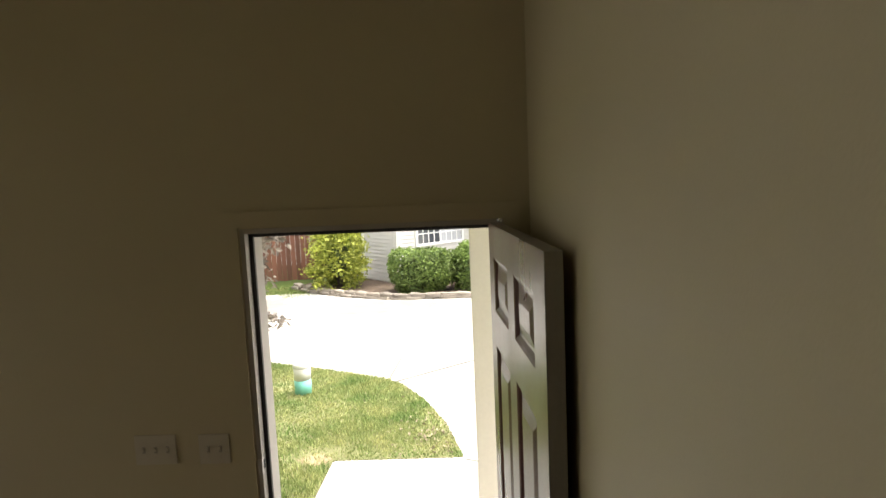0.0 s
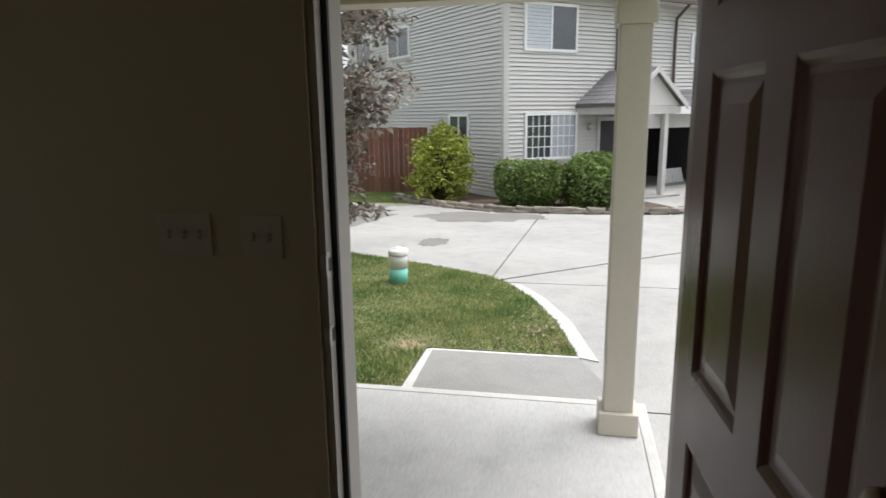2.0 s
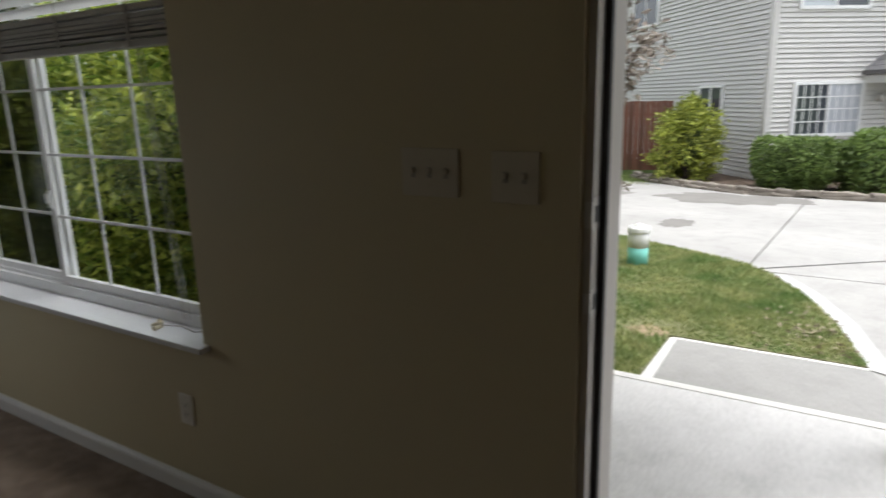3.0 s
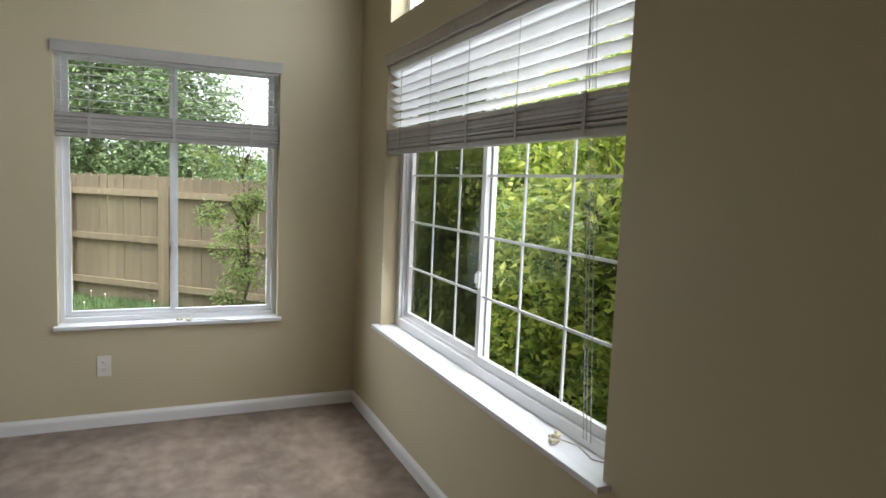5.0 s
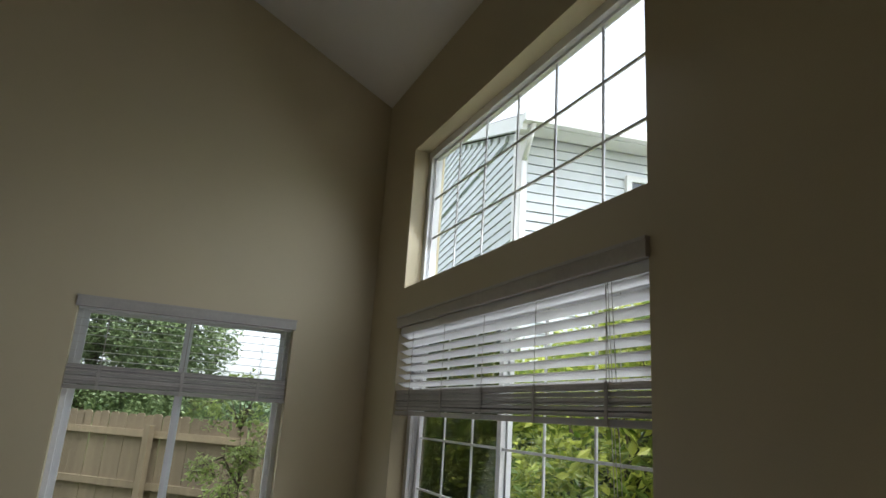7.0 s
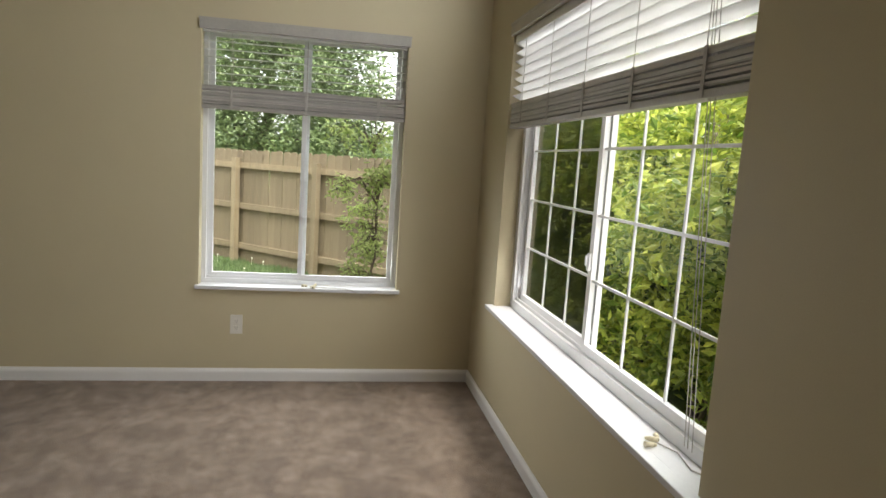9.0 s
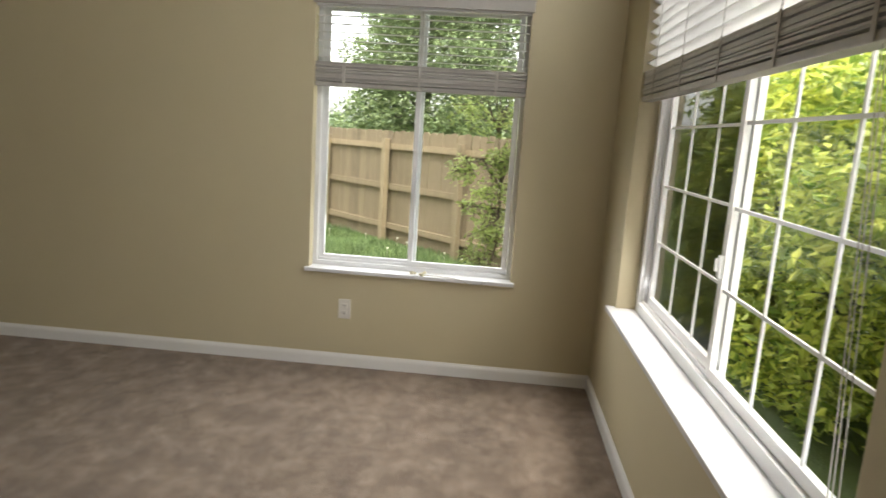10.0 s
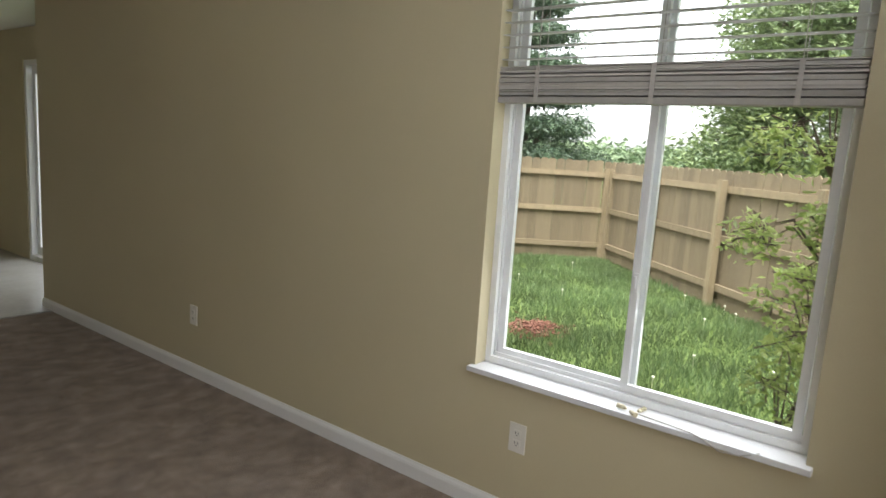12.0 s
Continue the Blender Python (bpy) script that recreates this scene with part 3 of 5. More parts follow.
def blind(m, w, top, stack0, stack1, pitch, tilt, label, cords, proud=0.0):
    """A raised horizontal blind in local axes: x across, y outward, z world height; inner face of the wall at y = 0."""
    base = thing("window_blind", m @ Vector((w / 2, 0.03, top)), label, "blind")

    def put(n, bm, mat, parent=base, lab=""):
        bm.transform(m)
        return part(n, bm, mat, parent, lab)

    if proud:
        val = box(-0.012, w + 0.012, -0.020, -0.006, top - 0.034, top + 0.026, 0.004)
        add_box(val, -0.014, w + 0.014, -0.024, -0.006, top + 0.018, top + 0.028)
        add_box(val, -0.012, 0.0, -0.006, 0.010, top - 0.040, top + 0.006)
        add_box(val, w, w + 0.012, -0.006, 0.010, top - 0.040, top + 0.006)
    else:
        val = box(-0.006, w + 0.006, -0.024, -0.007, top - 0.006, top + 0.054, 0.003)
        add_box(val, -0.008, w + 0.008, -0.028, -0.007, top + 0.046, top + 0.057)
    put("valance", val, M_BLIND_SHADED, base, "moulded valance board greyed for backlight")
    put("head_rail", box(0.004, w - 0.004, 0.003, 0.045, top - 0.044, top - 0.004), M_VINYL)
    n = int((top - 0.035 - stack1) / pitch)
    slat = box(0.006, w - 0.006, -0.025, 0.025, -0.0015, 0.0015)
    slat_me = mesh_from("slat", slat, M_SLAT)
    for k in range(n):
        z = stack1 + 0.028 + k * pitch
        piece("slat", slat_me, base, m @ pose(0, 0.030, z, tilt, 0, 0))
    flat = mesh_from("slat", box(0.004, w - 0.004, -0.0255, 0.0255, -0.0026, 0.0026), M_BLIND_SHADED)
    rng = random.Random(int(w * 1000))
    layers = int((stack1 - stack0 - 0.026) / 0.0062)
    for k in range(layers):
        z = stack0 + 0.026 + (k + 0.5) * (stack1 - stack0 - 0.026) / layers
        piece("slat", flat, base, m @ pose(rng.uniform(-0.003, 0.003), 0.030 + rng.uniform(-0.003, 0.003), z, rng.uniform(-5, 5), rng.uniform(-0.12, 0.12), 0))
    put("bottom_rail", box(0.002, w - 0.002, 0.003, 0.057, stack0, stack0 + 0.022, 0.004), M_BLIND_SHADED)
    for x in [w * f for f in cords]:
        tape = bmesh.new()
        for y in (0.002, 0.058):
            add_box(tape, x - 0.0012, x + 0.0012, y - 0.001, y + 0.001, stack0, top - 0.05)
        add_box(tape, x - 0.008, x + 0.008, -0.0005, 0.0015, stack0, stack1)
        put("ladder_cord", tape, M_TAPE)
    return base


def cords(m, w, x, top, low, name_label):
    base = thing("blind_cord", m @ Vector((x, -0.012, low)), name_label, "cord")
    for k, dx in enumerate((0.0, 0.012, 0.030)):
        bm = tube((x + dx, -0.004, top - 0.05), (x + dx + 0.004 * k, 0.070, low), 0.0013, 0.0013, 6)
        bm.transform(m)
        part("cord", bm, M_TAPE, base)
    return base


mb = pose(BIG[0], YF + 0.006, 0)
blind(mb, BIG[1] - BIG[0], BIG[3] - 0.004, 1.590, 1.722, 0.044, -24, "wide white faux-wood blind, half raised and tilted", (0.10, 0.30, 0.50, 0.70, 0.90))
mw = pose(XL - 0.010, WEST[0], 0, 0, 0, 90)
blind(mw, WEST[1] - WEST[0], WEST[3] - 0.004, 1.612, 1.742, 0.044, 4, "white faux-wood blind, half raised with open slats", (0.14, 0.5, 0.86), 0.02)
cords(mb, BIG[1] - BIG[0], BIG[1] - BIG[0] - 0.20, BIG[3], BIG[2] + 0.03, "thin lift cords hanging down the front window")


def tassels(name_label, spots, path_points):
    """Cord ends lying on a sill: a cord that sags off the edge, with small brass tassels."""
    base = thing("cord_tassel", spots[0], name_label, "cord tassel")
    bm = bmesh.new()
    for a, b in zip(path_points, path_points[1:]):
        add_tube(bm, a, b, 0.002, 0.002, 6)
    part("cord", bm, M_TAPE, base)
    for k, p in enumerate(spots):
        d = Vector((math.cos(0.9 + k * 1.9), math.sin(0.9 + k * 1.9), 0.06))
        bm = bmesh.new()
        add_tube(bm, p, Vector(p) + d * 0.012, 0.004, 0.0075, 10)
        add_tube(bm, Vector(p) + d * 0.012, Vector(p) + d * 0.036, 0.0075, 0.0085, 10)
        part("tassel", bm, M_TASSEL, base, "small brass cord tassel")


tassels("brass blind tassels and loose cord on the front sill",
        [(-2.27, 2.365, BIG[2] + 0.008), (-2.25, 2.395, BIG[2] + 0.008), (-2.22, 2.375, BIG[2] + 0.009)],
        [(-2.25, 2.39, BIG[2] + 0.003), (-2.18, 2.42, BIG[2] + 0.003), (-2.08, 2.40, BIG[2] + 0.003), (-2.02, 2.44, BIG[2] + 0.004), (-1.985, 2.455, BIG[2] + 0.35)])
tassels("brass blind tassels and loose cord on the side sill",
        [(-4.50, 1.335, WEST[2] + 0.008), (-4.52, 1.355, WEST[2] + 0.008), (-4.515, 1.32, WEST[2] + 0.009)],
        [(-4.51, 1.35, WEST[2] + 0.003), (-4.50, 1.45, WEST[2] + 0.003), (-4.488, 1.54, WEST[2] + 0.003), (-4.482, 1.58, WEST[2] - 0.004), (-4.48, 1.63, WEST[2] - 0.025), (-4.482, 1.69, WEST[2] - 0.02), (-4.49, 1.74, WEST[2] + 0.003)])

# ---------------------------------------------------------------- front door
frame1 = thing("door_1", (DOOR[0], YF, 0), "beige painted door frame with dark weather seal", "door frame", kind="structure")
bm = bmesh.new()
add_box(bm, DOOR[0], DOOR[0] + 0.018, YF - 0.004, Y1 - 0.05, 0, DOOR[2])
add_box(bm, DOOR[0] + 0.018, DOOR[1] - 0.018, YF - 0.004, Y1 - 0.05, DOOR[2] - 0.018, DOOR[2])
part("jamb", bm, M_CASING, frame1)
# Hinge side takes the door's dark brown to stand for its shade.
bm = bmesh.new()
add_box(bm, DOOR[1] - 0.018, DOOR[1], YF - 0.004, Y1 - 0.05, 0, DOOR[2] - 0.019)
add_box(bm, DOOR[1] - 0.032, DOOR[1] - 0.0175, YF + 0.055, Y1 - 0.052, 0, DOOR[2] - 0.033)
part("hinge_jamb", bm, M_DOOR, frame1, "hinge jamb, dark brown in place of shade")
bm = bmesh.new()
add_box(bm, DOOR[0] + 0.018, DOOR[0] + 0.032, YF + 0.055, Y1 - 0.052, 0, DOOR[2] - 0.018)
add_box(bm, DOOR[0] + 0.032, DOOR[1] - 0.032, YF + 0.055, Y1 - 0.052, DOOR[2] - 0.032, DOOR[2] - 0.018)
part("door_stop", bm, M_CASING, frame1)
bm = bmesh.new()
add_box(bm, DOOR[0] + 0.018, DOOR[0] + 0.034, YF + 0.040, YF + 0.055, 0.01, DOOR[2] - 0.018)
add_box(bm, DOOR[0] + 0.034, DOOR[1] - 0.034, YF + 0.040, YF + 0.055, DOOR[2] - 0.034, DOOR[2] - 0.018)
part("weather_seal", bm, M_SEAL, frame1, "black rubber weather seal")
bm = bmesh.new()
for x0, x1, z0, z1 in ((DOOR[0] - 0.062, DOOR[0] - 0.004, 0, DOOR[2] + 0.062), (DOOR[1] + 0.004, DOOR[1] + 0.062, 0, DOOR[2] + 0.062), (DOOR[0] - 0.004, DOOR[1] + 0.004, DOOR[2] + 0.004, DOOR[2] + 0.062)):
    add_box(bm, x0, x1, YF - 0.016, YF - 0.0005, z0, z1)
part("casing", bm, M_WALL, frame1, "flat casing painted like the wall")
part("threshold", box(DOOR[0], DOOR[1], YF - 0.02, Y1 + 0.03, -0.019, 0.018, 0.006), M_STEEL, frame1, "worn metal threshold")
for zc, hh in ((0.965, 0.060), (1.16, 0.070)):
    bm = bmesh.new()
    add_box(bm, DOOR[0] + 0.0175, DOOR[0] + 0.0205, YF - 0.008, YF + 0.036, zc - hh / 2, zc + hh / 2)
    add_box(bm, DOOR[0] + 0.004, DOOR[0] + 0.0200, YF - 0.012, YF - 0.003, zc - hh / 2 + 0.008, zc + hh / 2 - 0.008)
    sp = part("strike_plate", bm, M_STEEL, frame1, "steel strike plate")
    part("latch_hole", box(DOOR[0] + 0.0200, DOOR[0] + 0.0212, YF + 0.004, YF + 0.026, zc - 0.018, zc + 0.018), M_DARK, sp)

LW, LH, LT = 0.905, 2.035, 0.044
m_leaf = pose(DOOR[1] - 0.050, YF - 0.008, 0.012, 0, 0, -84.9)   # local x along the leaf from the hinge, y through it


def panelled_leaf():
    """A moulded six-panel door: grooves cut round raised fields, on both faces."""
    bm = bmesh.new()
    cols = [(0.110, 0.388), (0.500, 0.778)]
    rows = [(0.235, 0.790), (0.955, 1.612), (1.735, 1.925)]
    xs = sorted({0.0, LW, *[c for p in cols for c in p]})
    zs = sorted({0.0, LH, *[c for p in rows for c in p]})
    for side, y, s in ((0, 0.0, 1), (1, LT, -1)):
        for a, b in zip(xs, xs[1:]):
            for c, d in zip(zs, zs[1:]):
                if (a, b) in cols and (c, d) in rows:
                    steps = [(0.0, 0.0), (0.010, 0.004), (0.020, 0.011), (0.030, 0.011), (0.062, 0.003), (0.066, 0.002)]
                    loops = [[bm.verts.new((px, y + s * dep, pz)) for px, pz in ((a + i, c + i), (b - i, c + i), (b - i, d - i), (a + i, d - i))] for i, dep in steps]
                    for p, q in zip(loops, loops[1:]):
                        for k in range(4):
                            bm.faces.new([p[k], p[(k + 1) % 4], q[(k + 1) % 4], q[k]])
                    bm.faces.new(loops[-1])
                else:
                    bm.faces.new([bm.verts.new((px, y, pz)) for px, pz in ((a, c), (b, c), (b, d), (a, d))])
    return bm


leaf = thing("front_door", (DOOR[1], YF, 0.012), "dark brown six-panel front door standing wide open", "door")


def put_leaf(n, bm, mat, parent, lab=""):
    bm.transform(m_leaf)
    return part(n, bm, mat, parent, lab)


bm = panelled_leaf()
bmesh.ops.remove_doubles(bm, verts=bm.verts[:], dist=0.0001)
slab = put_leaf("door_leaf", bm, M_DOOR, leaf)
bm = bmesh.new()
for x0, x1, z0, z1 in ((-0.001, 0.0005, 0, LH), (LW - 0.0005, LW + 0.001, 0, LH), (0, LW, -0.001, 0.0005), (0, LW, LH - 0.0005, LH + 0.001)):
    add_box(bm, x0, x1, 0.0015, LT - 0.0015, z0, z1)
put_leaf("door_edge", bm, M_LEAFEDGE, leaf, "unpainted pale edge of the door")
for z in (0.20, 1.02, 1.83):
    bm = bmesh.new()
    add_box(bm, -0.004, -0.001, 0.004, 0.040, z - 0.05, z + 0.05)
    add_tube(bm, (-0.004, LT + 0.004, z - 0.05), (-0.004, LT + 0.004, z + 0.05), 0.006, 0.006, 10)
    put_leaf("hinge", bm, M_BRASS, leaf, "brass butt hinge")
knob_profile = [(0.032, 0.0), (0.033, 0.004), (0.028, 0.008), (0.013, 0.012), (0.012, 0.030), (0.020, 0.038), (0.028, 0.048), (0.029, 0.058), (0.024, 0.066), (0.010, 0.070)]
for zc, prof, nm in ((0.905, knob_profile, "door_knob"), (1.10, [(0.031, 0), (0.031, 0.010), (0.026, 0.014), (0.010, 0.016)], "deadbolt")):
    for side in (0, 1):
        if side and nm == "door_knob":
            prof = [(r, z * 0.45) for r, z in prof]
        bm = lathe(prof if not (side and nm == "deadbolt") else [(r, z * 0.6) for r, z in prof], (0, 0, 0), 20)
        bm.transform(pose(LW - 0.065, LT if side else 0.0, zc, -90 if side else 90, 0, 0))
        put_leaf(nm, bm, M_BRONZE, leaf, "worn bronze knob" if nm == "door_knob" else "bronze deadbolt")

# ---------------------------------------------------------------- switches and outlets


def wall_plate(m, w, h, gangs, outlet, name, label, category):
    base = thing(name, m.translation, label, category)

    def put(n, bm, mat, parent=base, lab=""):
        bm.transform(m)
        return part(n, bm, mat, parent, lab)

    plate = put("plate", box(-w / 2, w / 2, -0.006, 0, -h / 2, h / 2, 0.0025), M_PLASTIC if outlet else M_ALMOND)
    for g in range(gangs):
        x = (g - (gangs - 1) / 2) * 0.046
        if outlet:
            for z in (-0.020, 0.020):
                body = put("receptacle", box(x - 0.016, x + 0.016, -0.0085, -0.0055, z - 0.0135, z + 0.0135, 0.002), M_PLASTIC)
                for dx, hh in ((-0.0065, 0.005), (0.0065, 0.004)):
                    put("slot", box(x + dx - 0.0011, x + dx + 0.0011, -0.0092, -0.0080, z - hh + 0.002, z + hh + 0.002), M_DARK, body)
                put("slot", box(x - 0.002, x + 0.002, -0.0092, -0.0080, z - 0.0095, z - 0.0060), M_DARK, body)
        else:
            put("switch_slot", box(x - 0.006, x + 0.006, -0.0068, -0.0055, -0.013, 0.013), M_SLOT)
            put("toggle", box(x - 0.0042, x + 0.0042, -0.016, -0.006, -0.002, 0.010, 0.001), M_ALMOND)
            for z in (-0.030, 0.030):
                put("screw", box(x - 0.0025, x + 0.0025, -0.0072, -0.0055, z - 0.0025, z + 0.0025), M_ALMOND)
    return base


wall_plate(pose(-1.040, YF, 1.235), 0.160, 0.116, 3, False, "light_switch", "triple toggle switch in a white wall plate", "light switch")
wall_plate(pose(-0.815, YF, 1.232), 0.118, 0.116, 2, False, "light_switch", "double toggle switch in a white wall plate beside the door", "light switch")
wall_plate(pose(XL, 0.91, 0.350, 0, 0, 90), 0.072, 0.117, 1, True, "power_outlet", "white duplex outlet under the side window", "outlet")
wall_plate(pose(XL, -1.285, 0.372, 0, 0, 90), 0.072, 0.117, 1, True, "power_outlet", "white duplex outlet on the long wall", "outlet")
wall_plate(pose(-2.10, YF, 0.35), 0.072, 0.117, 1, True, "power_outlet", "white duplex outlet under the front sill", "outlet")

# ---------------------------------------------------------------- patio door at the far end
slide = thing("door_2", (XN, SLIDE_Y - 1.1, 0), "white sliding patio door with vertical frames", "patio door", kind="structure")
y0, y1 = SLIDE_Y - 1.98, SLIDE_Y - 0.18
bm = bmesh.new()
for a, b, c, d in ((y0, y0 + 0.05, 0, 2.03), (y1 - 0.05, y1, 0, 2.03), (y0 + 0.05, y1 - 0.05, 0, 0.06), (y0 + 0.05, y1 - 0.05, 1.98, 2.03)):
    add_box(bm, XN - 0.13, XN - 0.01, a, b, c, d)
part("door_frame", bm, M_VINYL, slide)
for k, (a, b) in enumerate(((y0 + 0.05, (y0 + y1) / 2 + 0.04), ((y0 + y1) / 2 - 0.04, y1 - 0.05))):
    x = XN - 0.10 + 0.05 * k
    bm = bmesh.new()
    for c, d, e, f in ((a, a + 0.075, 0.06, 1.98), (b - 0.075, b, 0.06, 1.98), (a + 0.075, b - 0.075, 0.06, 0.15), (a + 0.075, b - 0.075, 1.90, 1.98)):
        add_box(bm, x, x + 0.035, c, d, e, f)
    s = part("door_panel", bm, M_VINYL, slide)
    g = part("pane", box(x + 0.015, x + 0.019, a + 0.075, b - 0.075, 0.15, 1.90), M_GLASS, s)
    g.visible_shadow = False

# ---------------------------------------------------------------- front ground, porch, drive
def ground_sheet():
    xs = [-600, -120, -40, -24, -14, -9, -6, -5.2, -4.9, 0, 6, 14, 24, 40, 120, 600]
    ys = [-600, -120, -40, -20, -8, 0, 2.6, 4, 6, 7.7, 9, 11, 13, 15.2, 18, 24, 40, 120, 600]
    verts = [(x, y, (gz(x, y) - 0.07) - (0.04 if x < -5.5 else 0)) for y in ys for x in xs]
    n = len(xs)
    faces = [(j * n + i, j * n + i + 1, (j + 1) * n + i + 1, (j + 1) * n + i) for j in range(len(ys) - 1) for i in range(n - 1)]
    ob = new("ground", raw_mesh("ground", verts, faces, M_GROUND))
    return tagged(ob, "rough green grassy ground", "ground", kind="structure")


def slab_on_ground(points, thick, top):
    """A slab whose top follows the fall of the ground."""
    bm = prism(points, 0, 1)
    for v in bm.verts:
        v.co.z = gz(v.co.x, v.co.y) + top - (thick if v.co.z < 0.5 else 0)
    return bm


ground_sheet()
porch = thing("porch", (-0.6, 3.5, -0.3), "pale grey concrete porch slab with a lighter front edge", "porch", kind="structure")
part("slab", box(-1.75, 0.395, Y1 + 0.001, 4.345, -0.40, -0.120, 0.006), M_PORCHSLAB, porch)
part("front_edge", box(-1.75, 0.395, 4.347, 4.412, -0.40, -0.117, 0.008), M_EDGE, porch, "pale worn front edge")
part("side_edge", box(0.397, 0.455, Y1 + 0.001, 4.412, -0.40, -0.118, 0.008), M_EDGE, porch, "pale worn side edge")

drive = thing("driveway", (1.0, 9.0, -0.4), "pale sunlit concrete driveway with joints", "driveway", kind="structure")
for pts in ([(0.47, 2.6), (14, 2.6), (14, 4.62), (0.47, 4.62)],
            [(-9, 4.43), (0.455, 4.43), (0.455, 4.64), (14, 4.64), (14, 7.60), (-9, 7.60)],
            [(-9, 7.62), (-0.855, 7.62), (-0.615, 13.4), (-0.555, 16.4), (-9, 16.4)],
            [(-0.80, 7.62), (14, 7.62), (14, 16.4), (8.27, 16.4)],
            [(-0.835, 7.66), (8.23, 16.4), (-0.535, 16.4), (-0.595, 13.4)],
            [(2.2, 16.42), (14, 16.42), (14, 26), (8, 26), (0.6, 19.0), (1.6, 18.2)]):
    part("drive_panel", slab_on_ground(pts, 0.12, 0.0), M_DRIVE, drive)

edge_curve = [(0.10, 5.46), (-0.09, 6.30), (-0.36, 7.02), (-0.62, 7.50), (-0.84, 7.74), (-1.29, 8.01), (-2.08, 8.44), (-2.76, 8.67), (-4.2, 8.85), (-7.0, 8.8)]
strip = [(x + 0.135, y + 0.02) for x, y in edge_curve[:4]]
solid("curb_strip", slab_on_ground([(0.10, 5.46), (0.24, 5.40)] + strip[1:] + edge_curve[3:0:-1], 0.12, 0.012), M_PORCHSLAB, "pale curved concrete edging strip beside the lawn", "curb", kind="structure")
solid("walkway", slab_on_ground([(-1.02, 4.42), (0.44, 4.42), (0.26, 5.00), (0.105, 5.44), (-1.06, 5.46)], 0.12, 0.010), M_WALKSLAB, "dark weathered concrete walkway slab", "walkway", kind="structure")
for pts in ([(-1.02, 5.44), (0.10, 5.44), (0.10, 5.475), (-1.06, 5.475)], [(-1.10, 4.43), (-1.02, 4.43), (-1.03, 5.46), (-1.075, 5.46)]):
    solid("walkway_edge", slab_on_ground(pts, 0.12, 0.013), M_EDGE, "pale edge of the walkway slab", "walkway", kind="structure")

lawn_outline = [(-7.0, 4.425), (-1.11, 4.425), (-1.085, 5.48), (0.085, 5.48)] + edge_curve[1:]
lawn = solid("lawn", prism(lawn_outline, -0.40, -0.262), M_LAWN, "patchy mown front lawn with a bare corner", "lawn", kind="structure")


# An uneven patch of darker concrete, laid thinly over the drive.
def stain(cx, cy, rx, ry, seed, label):
    rng = random.Random(seed)
    pts = []
    for k in range(28):
        a, r = k * math.tau / 28, 1 + rng.uniform(-0.22, 0.22)
        pts.append((cx + rx * r * math.cos(a), cy + ry * r * math.sin(a)))
    return solid("concrete_stain", slab_on_ground(pts, 0.002, 0.0035), M_DARK_CONCRETE, label, "stain", kind="structure")


stain(-2.02, 10.3, 0.22, 0.42, 3, "small dark patch on the driveway")
stain(-1.85, 13.75, 1.30, 0.85, 5, "wide dark patch on the driveway")
stain(-4.55, 13.3, 0.85, 2.3, 8, "dark patch at the driveway's edge")


bare = []
for k in range(26):
    a, r = k * math.tau / 26, 1 + 0.22 * math.sin(3 * k) + 0.12 * math.cos(5.3 * k)
    bare.append((-1.24 + 0.13 * r * math.cos(a), 5.50 + 0.11 * r * math.sin(a)))
solid("bare_patch", prism(bare, -0.30, -0.2595), M_BARE, "bare tan soil patch in the lawn", "soil", kind="structure")


def inside(px, py, poly):
    res = np.zeros(len(px), bool)
    n = len(poly)
    for i in range(n):
        (x0, y0), (x1, y1) = poly[i], poly[(i + 1) % n]
        cut = (y0 > py) != (y1 > py)
        res ^= cut & (px < (x1 - x0) * (py - y0) / ((y1 - y0) or 1e-9) + x0)
    return res


def blades(name, n, area, poly, z, height, material, seed, label, thin=None, width=0.006):
    rng = np.random.default_rng(seed)
    x, y = rng.uniform(area[0], area[1], n), rng.uniform(area[2], area[3], n)
    keep = inside(x, y, poly) if poly else np.ones(n, bool)
    if thin is not None:
        cx, cy, r = thin
        keep &= ~((np.hypot((x - cx) / r, (y - cy) / (r * 0.7)) < rng.uniform(0.5, 1.3, n)) & (rng.uniform(0, 1, n) < 0.8))
    x, y = x[keep], y[keep]
    n = len(x)
    tall = height * rng.uniform(0.45, 1.25, n) * (0.8 + 0.35 * np.sin(x * 3.1 + 1.3 * np.sin(y * 2.3)) * np.sin(y * 2.7))
    a = rng.uniform(0, math.tau, n)
    lean = rng.uniform(0.1, 0.7, n) * tall
    b = rng.uniform(0, math.tau, n)
    w = width * rng.uniform(0.7, 1.4, n)
    p = np.stack([x, y, np.full(n, z)], 1)
    side = np.stack([np.cos(a) * w, np.sin(a) * w, np.zeros(n)], 1)
    tip = p + np.stack([np.cos(b) * lean, np.sin(b) * lean, tall], 1)
    verts = np.stack([p - side, p + side, tip], 1).reshape(-1, 3)
    faces = np.arange(3 * n).reshape(-1, 3)
    ob = new(name, raw_mesh(name, verts, faces, material))
    return tagged(ob, label, "grass", kind="stuff")


blades("lawn_grass", 150000, (-5.0, 0.15, 4.4, 8.9), lawn_outline, -0.264, 0.042, M_LAWN_BLADE, 2, "short green lawn grass, yellowish in patches", thin=(-1.22, 5.54, 0.36))
blades("verge_grass", 12000, (-9, -3.2, 15.6, 17.6), None, gz(0, 18) - 0.05, 0.10, M_LAWN_BLADE, 6, "short grass by the neighbour's fence", width=0.012)

